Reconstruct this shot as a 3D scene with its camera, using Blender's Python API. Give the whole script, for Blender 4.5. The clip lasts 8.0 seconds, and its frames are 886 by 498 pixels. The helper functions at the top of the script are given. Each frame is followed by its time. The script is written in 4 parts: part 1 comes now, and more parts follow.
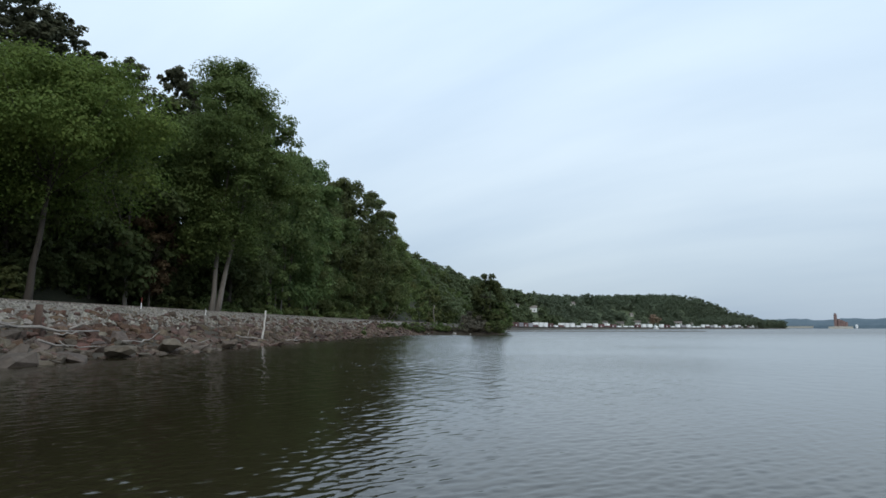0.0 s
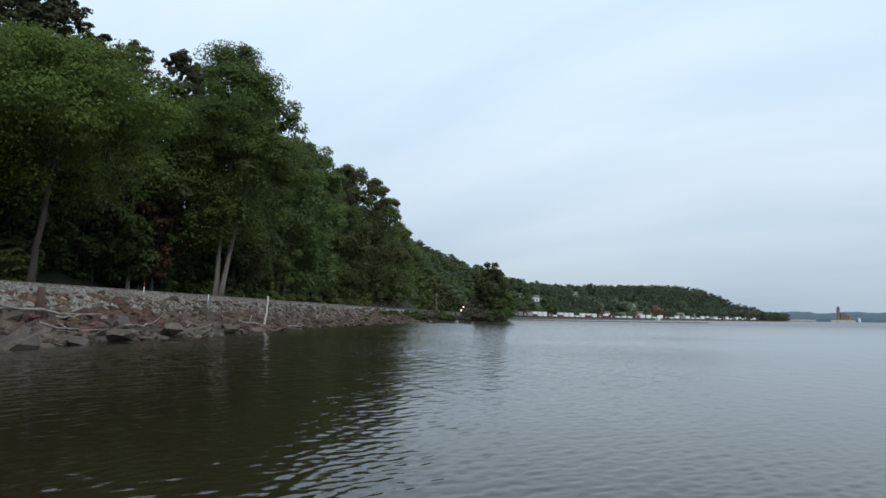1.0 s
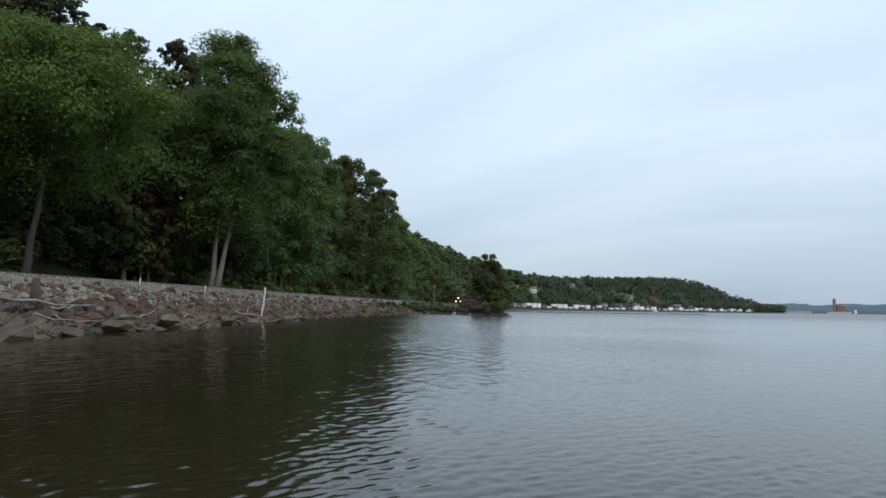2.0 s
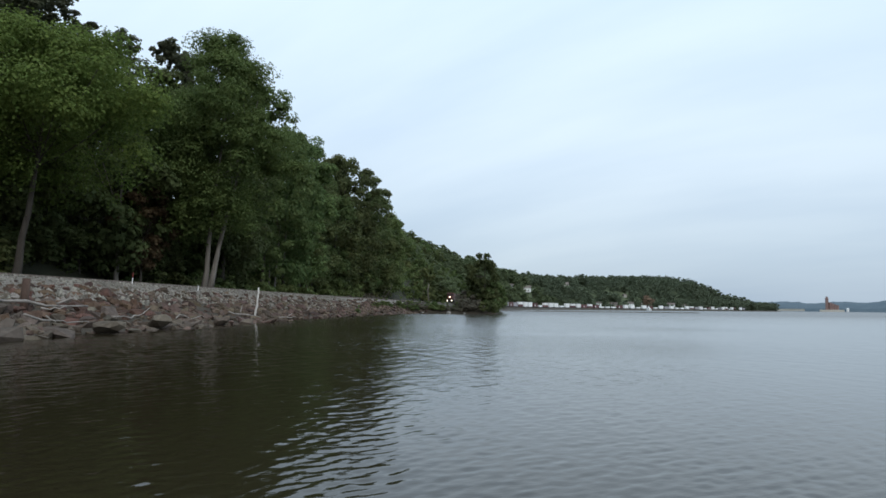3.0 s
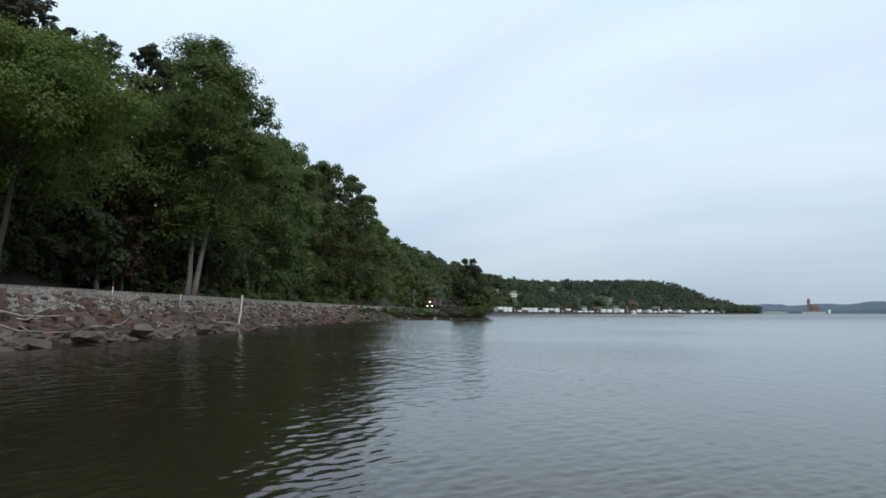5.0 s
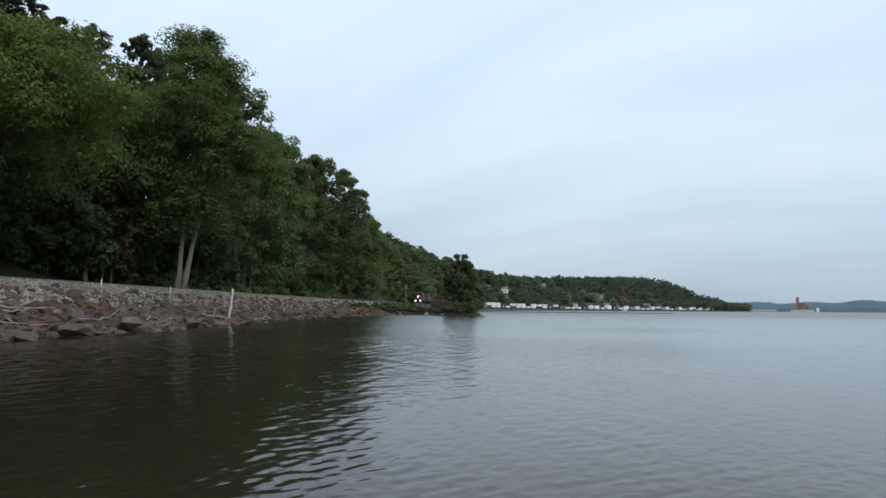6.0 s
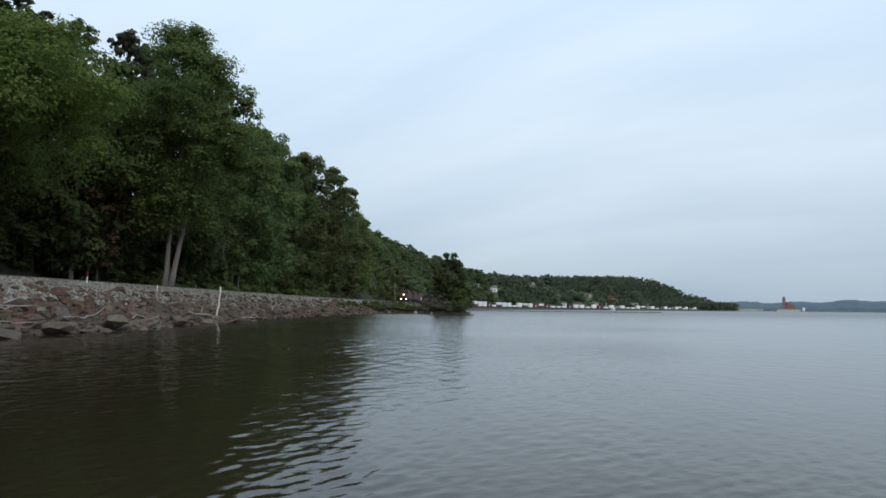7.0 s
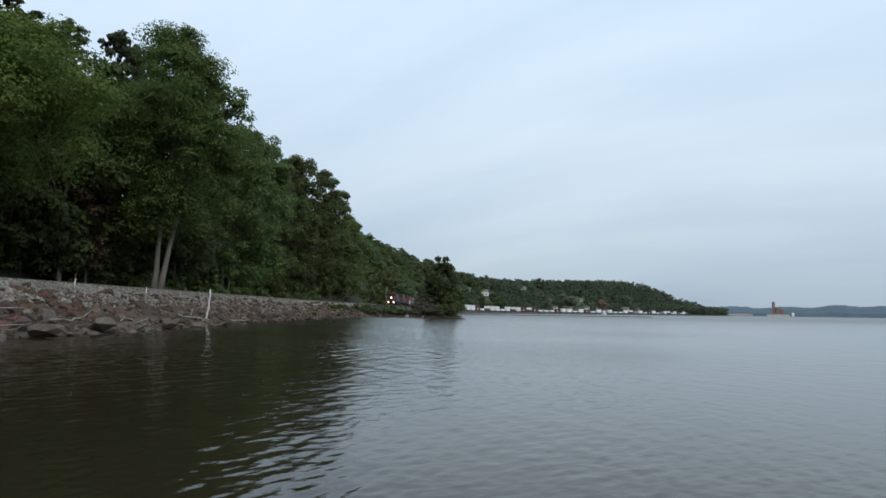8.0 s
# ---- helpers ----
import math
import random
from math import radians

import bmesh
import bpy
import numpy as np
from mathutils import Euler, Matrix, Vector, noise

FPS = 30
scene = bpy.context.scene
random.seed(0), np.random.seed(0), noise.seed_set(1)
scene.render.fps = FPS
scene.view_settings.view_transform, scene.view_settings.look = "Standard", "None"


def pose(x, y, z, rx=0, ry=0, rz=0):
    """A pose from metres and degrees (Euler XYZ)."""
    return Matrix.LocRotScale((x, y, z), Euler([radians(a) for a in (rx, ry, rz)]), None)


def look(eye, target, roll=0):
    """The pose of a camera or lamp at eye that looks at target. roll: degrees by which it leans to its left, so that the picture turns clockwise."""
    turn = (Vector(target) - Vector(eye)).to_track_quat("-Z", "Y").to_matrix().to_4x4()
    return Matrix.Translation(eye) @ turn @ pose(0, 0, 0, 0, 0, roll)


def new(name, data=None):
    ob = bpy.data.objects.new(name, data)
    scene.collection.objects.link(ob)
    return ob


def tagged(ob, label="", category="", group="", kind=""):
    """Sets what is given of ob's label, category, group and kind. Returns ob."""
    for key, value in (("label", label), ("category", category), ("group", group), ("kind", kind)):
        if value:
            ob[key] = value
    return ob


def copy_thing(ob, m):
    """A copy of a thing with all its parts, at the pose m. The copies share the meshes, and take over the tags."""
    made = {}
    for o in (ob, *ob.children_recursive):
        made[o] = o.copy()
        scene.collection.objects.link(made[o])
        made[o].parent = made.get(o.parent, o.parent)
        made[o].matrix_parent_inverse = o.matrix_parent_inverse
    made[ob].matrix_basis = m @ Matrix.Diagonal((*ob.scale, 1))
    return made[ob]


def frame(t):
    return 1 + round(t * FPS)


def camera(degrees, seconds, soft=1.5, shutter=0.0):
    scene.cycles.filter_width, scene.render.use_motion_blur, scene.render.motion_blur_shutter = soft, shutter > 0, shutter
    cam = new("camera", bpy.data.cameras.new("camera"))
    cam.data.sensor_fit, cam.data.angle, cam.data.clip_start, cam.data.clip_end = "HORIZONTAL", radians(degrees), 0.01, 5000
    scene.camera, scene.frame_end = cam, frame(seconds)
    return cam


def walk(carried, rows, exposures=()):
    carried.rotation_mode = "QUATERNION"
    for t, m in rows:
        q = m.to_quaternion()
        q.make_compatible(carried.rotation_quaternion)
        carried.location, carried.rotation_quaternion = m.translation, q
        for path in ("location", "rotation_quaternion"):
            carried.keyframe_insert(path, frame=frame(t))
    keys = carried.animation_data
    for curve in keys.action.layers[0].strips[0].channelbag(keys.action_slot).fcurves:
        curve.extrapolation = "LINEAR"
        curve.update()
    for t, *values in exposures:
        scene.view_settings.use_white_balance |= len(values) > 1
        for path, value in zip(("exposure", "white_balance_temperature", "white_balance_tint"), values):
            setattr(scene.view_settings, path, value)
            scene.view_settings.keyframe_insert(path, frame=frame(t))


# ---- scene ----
cam = camera(66.07, 8.0, soft=1.6)
# seconds, eye, yaw to the left, pitch up, lean
PATH = [
    (0.0, (0.000, 0.000, 1.5), 0.000, 6.636, 0.000),
    (0.5, (-0.011, 0.110, 1.5), 0.097, 6.216, 0.504),
    (1.0, (-0.022, 0.220, 1.5), 0.267, 5.640, 0.789),
    (1.5, (-0.033, 0.329, 1.5), 0.194, 5.057, 0.879),
    (3.0, (-0.063, 0.654, 1.5), -0.445, 4.883, 0.639),
    (3.5, (-0.073, 0.761, 1.5), -0.650, 5.156, 0.654),
    (4.0, (-0.083, 0.869, 1.5), -0.969, 5.392, 0.348),
    (4.5, (-0.093, 0.975, 1.5), -1.360, 5.458, 0.004),
    (6.0, (-0.120, 1.293, 1.5), -2.360, 4.994, 0.491),
    (6.5, (-0.129, 1.398, 1.5), -2.810, 4.842, 0.486),
    (7.0, (-0.138, 1.503, 1.5), -3.260, 4.902, 0.622),
    (7.5, (-0.146, 1.607, 1.5), -3.628, 5.115, 0.809),
    (8.0, (-0.155, 1.711, 1.5), -3.966, 5.218, 0.847),
]


def boat_pose(eye, yaw, pitch, lean):
    y, p = radians(yaw), radians(pitch)
    ahead = Vector((-math.sin(y) * math.cos(p), math.cos(y) * math.cos(p), math.sin(p)))
    return look(eye, Vector(eye) + ahead, lean)


walk(cam, [(t, boat_pose(e, a, b, c)) for t, e, a, b, c in PATH],
     ((0.0, -0.04), (1.5, -0.03), (3.0, 0.04), (4.5, 0.02), (6.5, -0.05), (8.0, -0.12)))


# ---- sky and light ----
world = bpy.data.worlds.new("overcast_sky")
scene.world = world
world.use_nodes = True
wn, wl = world.node_tree.nodes, world.node_tree.links
wn.clear()


def wnode(kind, **sets):
    n = wn.new(kind)
    for k, v in sets.items():
        n.inputs[k].default_value = v
    return n


sky = wn.new("ShaderNodeTexSky")
sky.sky_type, sky.sun_disc = "NISHITA", False
sky.sun_elevation, sky.sun_rotation = radians(37), radians(155)
sky.air_density, sky.dust_density = 1.0, 2.0
clear_sky = wn.new("ShaderNodeBackground")
clear_sky.inputs["Strength"].default_value = 0.10
wl.new(sky.outputs[0], clear_sky.inputs["Color"])
# thin cloud sheet: streaks on a plane high above
tc = wn.new("ShaderNodeTexCoord")
sep = wn.new("ShaderNodeSeparateXYZ")
wl.new(tc.outputs["Generated"], sep.inputs[0])
lift = wn.new("ShaderNodeMath")
lift.operation = "ADD"
lift.inputs[1].default_value = 0.38
absz = wn.new("ShaderNodeMath")
absz.operation = "ABSOLUTE"
wl.new(sep.outputs["Z"], absz.inputs[0])
wl.new(absz.outputs[0], lift.inputs[0])
plane_xy = wn.new("ShaderNodeVectorMath")
plane_xy.operation = "DIVIDE"
wl.new(tc.outputs["Generated"], plane_xy.inputs[0])
wl.new(lift.outputs[0], plane_xy.inputs[1])
turn = wn.new("ShaderNodeMapping")
turn.inputs["Rotation"].default_value = (0, 0, radians(-146))
wl.new(plane_xy.outputs[0], turn.inputs["Vector"])
drawn = wn.new("ShaderNodeMapping")
drawn.inputs["Scale"].default_value = (0.42, 1.5, 1.0)
wl.new(turn.outputs[0], drawn.inputs["Vector"])
cloud = wnode("ShaderNodeTexNoise", Scale=1.3, Detail=5.0, Roughness=0.5)
wl.new(drawn.outputs[0], cloud.inputs["Vector"])
ramp = wn.new("ShaderNodeValToRGB")
ramp.color_ramp.elements[0].position, ramp.color_ramp.elements[1].position = 0.28, 0.74
ramp.color_ramp.elements[0].color = (0.535, 0.69, 0.878, 1)
ramp.color_ramp.elements[1].color = (0.775, 0.92, 1.05, 1)
wl.new(cloud.outputs["Fac"], ramp.inputs[0])
# the sheet thickens and greys towards the horizon
low = wn.new("ShaderNodeFloatCurve")
curve = low.mapping.curves[0]
curve.points[0].location, curve.points[1].location = (0.0, 0.368), (1.0, 0.76)
curve.points.new(0.42, 0.615)
low.mapping.update()
wl.new(absz.outputs[0], low.inputs["Value"])
thick = wn.new("ShaderNodeMath")
thick.operation = "MULTIPLY"
thick.inputs[1].default_value = 2.0
wl.new(low.outputs[0], thick.inputs[0])
veil = wn.new("ShaderNodeBackground")
wl.new(ramp.outputs[0], veil.inputs["Color"])
wl.new(thick.outputs[0], veil.inputs["Strength"])
blend = wn.new("ShaderNodeMixShader")
blend.inputs[0].default_value = 0.88
wl.new(clear_sky.outputs[0], blend.inputs[1])
wl.new(veil.outputs[0], blend.inputs[2])
wout = wn.new("ShaderNodeOutputWorld")
wl.new(blend.outputs[0], wout.inputs[0])

sun = new("sun", bpy.data.lights.new("sun", "SUN"))
sun.data.energy, sun.data.angle, sun.data.color = 1.0, radians(30), (1.0, 0.96, 0.9)
sun.matrix_world = look((45, 5, 80), (0, 100, 0))

# ---- materials ----


def mat(name, base, rough=0.8, second=None, scale=2.0, fine=14.0, bump=0.3, depth=0.02, rand=0.0, island=0.0,
        metal=0.0, spec=0.3, stretch=(1, 1, 1)):
    """Two-scale mottled surface: base to second colour, with relief."""
    m = bpy.data.materials.new(name)
    m.use_nodes = True
    n, l = m.node_tree.nodes, m.node_tree.links
    b = n["Principled BSDF"]
    b.inputs["Roughness"].default_value = rough
    b.inputs["Metallic"].default_value = metal
    b.inputs["Specular IOR Level"].default_value = spec
    coord = n.new("ShaderNodeTexCoord")
    place = n.new("ShaderNodeMapping")
    place.inputs["Scale"].default_value = stretch
    l.new(coord.outputs["Object"], place.inputs["Vector"])
    big = n.new("ShaderNodeTexNoise")
    big.inputs["Scale"].default_value, big.inputs["Detail"].default_value = scale, 4
    small = n.new("ShaderNodeTexNoise")
    small.inputs["Scale"].default_value, small.inputs["Detail"].default_value = fine, 4
    for t in (big, small):
        l.new(place.outputs[0], t.inputs["Vector"])
    both = n.new("ShaderNodeMath")
    both.operation = "MULTIPLY_ADD"
    both.inputs[1].default_value = 0.45
    l.new(small.outputs["Fac"], both.inputs[0])
    half = n.new("ShaderNodeMath")
    half.operation = "MULTIPLY"
    half.inputs[1].default_value = 0.6
    l.new(big.outputs["Fac"], half.inputs[0])
    l.new(half.outputs[0], both.inputs[2])
    r = n.new("ShaderNodeValToRGB")
    r.color_ramp.elements[0].position, r.color_ramp.elements[1].position = 0.36, 0.68
    r.color_ramp.elements[0].color = (*base, 1)
    r.color_ramp.elements[1].color = (*(second or [c * 1.5 for c in base]), 1)
    l.new(both.outputs[0], r.inputs[0])
    colour = r.outputs[0]
    for amount, source in ((rand, "ShaderNodeObjectInfo"), (island, "ShaderNodeNewGeometry")):
        if amount:
            info = n.new(source)
            out = info.outputs["Random"] if source == "ShaderNodeObjectInfo" else info.outputs["Random Per Island"]
            span = n.new("ShaderNodeMapRange")
            span.inputs["To Min"].default_value, span.inputs["To Max"].default_value = 1 - amount, 1 + amount
            l.new(out, span.inputs["Value"])
            hsv = n.new("ShaderNodeHueSaturation")
            l.new(span.outputs[0], hsv.inputs["Value"])
            hue = n.new("ShaderNodeMapRange")
            hue.inputs["To Min"].default_value, hue.inputs["To Max"].default_value = 0.5 - amount * 0.06, 0.5 + amount * 0.06
            turn_hue = n.new("ShaderNodeMath")
            turn_hue.operation = "FRACT"
            more = n.new("ShaderNodeMath")
            more.operation = "MULTIPLY"
            more.inputs[1].default_value = 7.31
            l.new(out, more.inputs[0])
            l.new(more.outputs[0], turn_hue.inputs[0])
            l.new(turn_hue.outputs[0], hue.inputs["Value"])
            l.new(hue.outputs[0], hsv.inputs["Hue"])
            l.new(colour, hsv.inputs["Color"])
            colour = hsv.outputs[0]
    l.new(colour, b.inputs["Base Color"])
    if bump:
        bp = n.new("ShaderNodeBump")
        bp.inputs["Strength"].default_value, bp.inputs["Distance"].default_value = bump, depth
        l.new(small.outputs["Fac"], bp.inputs["Height"])
        l.new(bp.outputs[0], b.inputs["Normal"])
    return m


def leaf_mat(name, base, tip, rand=0.25, island=0.18):
    """Leaves: matt, a little light comes through; hue varies leaf by leaf and tree by tree."""
    m = mat(name, base, 0.6, tip, 0.25, 1.7, 0.0, 0.0, rand, island, spec=0.10)
    n, l = m.node_tree.nodes, m.node_tree.links
    b, out = n["Principled BSDF"], n["Material Output"]
    thin = n.new("ShaderNodeBsdfTranslucent")
    l.new(b.inputs["Base Color"].links[0].from_socket, thin.inputs["Color"])
    mix = n.new("ShaderNodeMixShader")
    mix.inputs[0].default_value = 0.44
    l.new(b.outputs[0], mix.inputs[1])
    l.new(thin.outputs[0], mix.inputs[2])
    l.new(mix.outputs[0], out.inputs["Surface"])
    return m


def plain(name, colour, rough=0.5, metal=0.0, glow=0.0):
    m = mat(name, colour, rough, [min(1, c * 1.12) for c in colour], 0.7, 5.0, 0.05, 0.005, metal=metal)
    if glow:
        b = m.node_tree.nodes["Principled BSDF"]
        b.inputs["Emission Color"].default_value = (1.0, 0.86, 0.62, 1)
        b.inputs["Emission Strength"].default_value = glow
    return m


LEAF_LIGHT = leaf_mat("leaf_light_green", (0.092, 0.134, 0.034), (0.160, 0.210, 0.054), 0.12, 0.16)
LEAF_MID = leaf_mat("leaf_mid_green", (0.086, 0.124, 0.046), (0.140, 0.184, 0.066), 0.26)
LEAF_COTTON = leaf_mat("leaf_cottonwood_green", (0.098, 0.150, 0.050), (0.168, 0.230, 0.074), 0.2)
LEAF_DARK = leaf_mat("leaf_dark_green", (0.078, 0.098, 0.040), (0.126, 0.146, 0.057), 0.28)
LEAF_BROWN = leaf_mat("leaf_dull_brown", (0.085, 0.060, 0.034), (0.14, 0.10, 0.058), 0.1)
LEAF_GREY = leaf_mat("leaf_grey_brown", (0.12, 0.108, 0.080), (0.19, 0.175, 0.13), 0.1)
LEAF_AUTUMN = leaf_mat("leaf_autumn_brown", (0.30, 0.205, 0.145), (0.42, 0.30, 0.215), 0.1)
# far leaves painted paler and greyer, in place of haze over the distance
LEAF_HAZED = leaf_mat("leaf_far_hazed_green", (0.118, 0.146, 0.092), (0.166, 0.194, 0.122), 0.1, 0.12)
LEAF_HILL = leaf_mat("leaf_hillside_green", (0.108, 0.138, 0.070), (0.166, 0.196, 0.098), 0.1, 0.18)
GRASS = leaf_mat("weed_green", (0.10, 0.15, 0.052), (0.185, 0.205, 0.085), 0.2)
BARK = mat("bark_grey", (0.050, 0.042, 0.034), 0.9, (0.098, 0.085, 0.068), 1.2, 9.0, 0.7, 0.04, 0.2, stretch=(3, 3, 0.6))
BARK_PALE = mat("bark_pale_grey", (0.125, 0.112, 0.094), 0.9, (0.225, 0.204, 0.175), 1.2, 9.0, 0.7, 0.04, 0.1, stretch=(3, 3, 0.6))
STONE = mat("riprap_stone", (0.053, 0.041, 0.031), 0.9, (0.135, 0.109, 0.086), 1.1, 7.0, 0.9, 0.07, 0.4, 0.0)
STONE_RED = mat("riprap_rusty_stone", (0.056, 0.031, 0.021), 0.9, (0.124, 0.074, 0.051), 1.1, 7.0, 0.9, 0.07, 0.35)
STONE_MIX = mat("riprap_far_stone", (0.058, 0.039, 0.027), 0.9, (0.128, 0.092, 0.070), 0.8, 7.0, 0.9, 0.07, 0.0, 0.5)
STONE_WET = mat("wet_slab_stone", (0.065, 0.050, 0.037), 0.8, (0.140, 0.112, 0.086), 1.3, 8.0, 0.6, 0.04, 0.25, spec=0.25)
GRAVEL = mat("ballast_gravel", (0.135, 0.12, 0.10), 0.95, (0.27, 0.245, 0.21), 0.5, 11.0, 1.0, 0.08)
GRAVEL_BITS = mat("ballast_stone", (0.135, 0.12, 0.10), 0.95, (0.25, 0.23, 0.195), 0.5, 11.0, 0.2, 0.02, 0.0, 0.45)
EARTH = mat("bank_earth", (0.034, 0.028, 0.020), 0.95, (0.075, 0.062, 0.046), 0.4, 6.0, 0.8, 0.08)
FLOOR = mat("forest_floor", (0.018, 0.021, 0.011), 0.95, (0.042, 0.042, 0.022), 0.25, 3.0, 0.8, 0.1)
DRIFT = mat("bleached_driftwood", (0.16, 0.138, 0.116), 0.85, (0.34, 0.305, 0.27), 1.5, 12.0, 0.5, 0.02, stretch=(1, 1, 4))
POSTWOOD = mat("weathered_post", (0.055, 0.034, 0.026), 0.9, (0.11, 0.072, 0.054), 1.5, 14.0, 0.6, 0.02, stretch=(4, 4, 0.7))
BLEACHED = mat("bleached_pole_wood", (0.46, 0.43, 0.39), 0.85, (0.66, 0.63, 0.58), 1.5, 12.0, 0.4, 0.02, stretch=(4, 4, 1))
WHITE = plain("white_paint", (0.78, 0.78, 0.76))
RED_PAINT = plain("red_paint", (0.20, 0.045, 0.035))
STEEL = mat("rusty_rail_steel", (0.10, 0.075, 0.06), 0.6, (0.20, 0.16, 0.13), 2, 12, 0.2, 0.01, metal=0.5)
DARK = mat("dark_underframe", (0.018, 0.017, 0.016), 0.7, (0.04, 0.037, 0.034), 1.0, 6.0, 0.2, 0.01)
ORANGE = mat("loco_orange", (0.075, 0.032, 0.026), 0.5, (0.11, 0.046, 0.036), 0.6, 6.0, 0.1, 0.01)
BOX_WHITE = mat("container_white", (0.80, 0.80, 0.78), 0.5, (0.88, 0.88, 0.86), 0.4, 4.0, 0.1, 0.01, 0.08)
BOX_RED = mat("container_red", (0.115, 0.054, 0.052), 0.6, (0.165, 0.084, 0.078), 0.4, 4.0, 0.1, 0.01, 0.2)
BOX_GREY = mat("container_grey", (0.22, 0.21, 0.22), 0.6, (0.34, 0.33, 0.34), 0.4, 4.0, 0.1, 0.01, 0.2)
ROOF = mat("roof_shingle", (0.10, 0.085, 0.075), 0.9, (0.19, 0.16, 0.14), 0.8, 5.0, 0.4, 0.03, 0.3)
GLASS_DARK = plain("window_glass_dark", (0.03, 0.035, 0.04), 0.1)
LAMP = plain("headlight_glass", (0.9, 0.85, 0.7), 0.3, 0.0, 5.0)
BRICK = mat("tower_brick", (0.20, 0.13, 0.115), 0.9, (0.27, 0.18, 0.16), 0.2, 2.0, 0.1, 0.05)
PALE = mat("pale_cladding", (0.42, 0.40, 0.34), 0.8, (0.55, 0.52, 0.45), 0.1, 1.0, 0.1, 0.02)
LEAF_OAK = leaf_mat("leaf_oak_grey_green", (0.075, 0.082, 0.050), (0.115, 0.120, 0.072), 0.1, 0.14)
BRUSH = mat("hillside_brush", (0.058, 0.076, 0.038), 0.9, (0.092, 0.112, 0.056), 0.05, 0.6, 0.5, 0.3)
BOULDER = mat("grey_boulder", (0.20, 0.19, 0.17), 0.9, (0.34, 0.32, 0.29), 1.1, 7.0, 0.6, 0.04)
# blue of the air's haze is mixed into this hill colour
HAZED_HILLS = mat("distant_hazed_woods", (0.074, 0.106, 0.128), 1.0, (0.102, 0.138, 0.160), 0.02, 0.12, 0.0, 0.0)


def water_mat():
    m = bpy.data.materials.new("river_water")
    m.use_nodes = True
    n, l = m.node_tree.nodes, m.node_tree.links
    b = n["Principled BSDF"]
    b.inputs["Base Color"].default_value = (0.0225, 0.0182, 0.0094, 1)
    b.inputs["IOR"].default_value = 1.33
    b.inputs["Specular IOR Level"].default_value = 0.45
    b.inputs["Specular Tint"].default_value = (1.0, 0.975, 0.91, 1)
    coord = n.new("ShaderNodeTexCoord")

    def waves(turn_deg, stretch, scale, detail):
        p = n.new("ShaderNodeMapping")
        p.inputs["Scale"].default_value = stretch
        q = n.new("ShaderNodeMapping")
        q.inputs["Rotation"].default_value = (0, 0, radians(turn_deg))
        l.new(coord.outputs["Object"], q.inputs["Vector"])
        l.new(q.outputs[0], p.inputs["Vector"])
        t = n.new("ShaderNodeTexNoise")
        t.inputs["Scale"].default_value, t.inputs["Detail"].default_value = scale, detail
        t.inputs["Roughness"].default_value = 0.45
        l.new(p.outputs[0], t.inputs["Vector"])
        return t.outputs["Fac"]

    ripple = waves(-40, (0.7, 1.25, 1), 9.0, 3.0)
    swell = waves(-14, (0.45, 1.0, 1), 0.9, 4.0)
    patch = waves(8, (0.6, 1.0, 1), 0.05, 2.0)
    # wind patches: calm and rippled water side by side
    gust = n.new("ShaderNodeMapRange")
    gust.inputs["From Min"].default_value, gust.inputs["From Max"].default_value = 0.35, 0.65
    gust.inputs["To Min"].default_value, gust.inputs["To Max"].default_value = 0.25, 1.0
    l.new(patch, gust.inputs["Value"])
    # waves grow from the sheltered reach to the open river
    where = n.new("ShaderNodeSeparateXYZ")
    l.new(coord.outputs["Object"], where.inputs[0])
    grow = n.new("ShaderNodeMapRange")
    grow.inputs["From Min"].default_value, grow.inputs["From Max"].default_value = 9.0, 50.0
    grow.inputs["To Min"].default_value, grow.inputs["To Max"].default_value = 1.0, 1.3
    l.new(where.outputs["Y"], grow.inputs["Value"])
    wave = n.new("ShaderNodeMath")
    wave.operation = "MULTIPLY"
    l.new(gust.outputs[0], wave.inputs[0])
    l.new(grow.outputs[0], wave.inputs[1])
    scaled = n.new("ShaderNodeMath")
    scaled.operation = "MULTIPLY"
    l.new(ripple, scaled.inputs[0])
    l.new(wave.outputs[0], scaled.inputs[1])
    total = n.new("ShaderNodeMath")
    total.operation = "MULTIPLY_ADD"
        # chop builds up with the open water
    chop = n.new("ShaderNodeMapRange")
    chop.inputs["From Min"].default_value, chop.inputs["From Max"].default_value = 12.0, 90.0
    chop.inputs["To Min"].default_value, chop.inputs["To Max"].default_value = 0.3, 6.5
    l.new(where.outputs["Y"], chop.inputs["Value"])
    l.new(chop.outputs[0], total.inputs[1])
    l.new(swell, total.inputs[0])
    l.new(scaled.outputs[0], total.inputs[2])
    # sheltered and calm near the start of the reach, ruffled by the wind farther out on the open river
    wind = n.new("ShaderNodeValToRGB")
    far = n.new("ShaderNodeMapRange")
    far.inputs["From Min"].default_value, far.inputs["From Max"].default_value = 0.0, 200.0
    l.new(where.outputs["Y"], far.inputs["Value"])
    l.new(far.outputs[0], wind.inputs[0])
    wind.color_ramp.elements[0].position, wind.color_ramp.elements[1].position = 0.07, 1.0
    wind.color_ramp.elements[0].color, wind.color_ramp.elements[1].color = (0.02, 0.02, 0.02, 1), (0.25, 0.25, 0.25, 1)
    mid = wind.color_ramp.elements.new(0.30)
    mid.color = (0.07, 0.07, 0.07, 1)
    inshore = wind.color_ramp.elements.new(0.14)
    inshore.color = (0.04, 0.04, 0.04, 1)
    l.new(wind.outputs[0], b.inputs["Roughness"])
    bp = n.new("ShaderNodeBump")
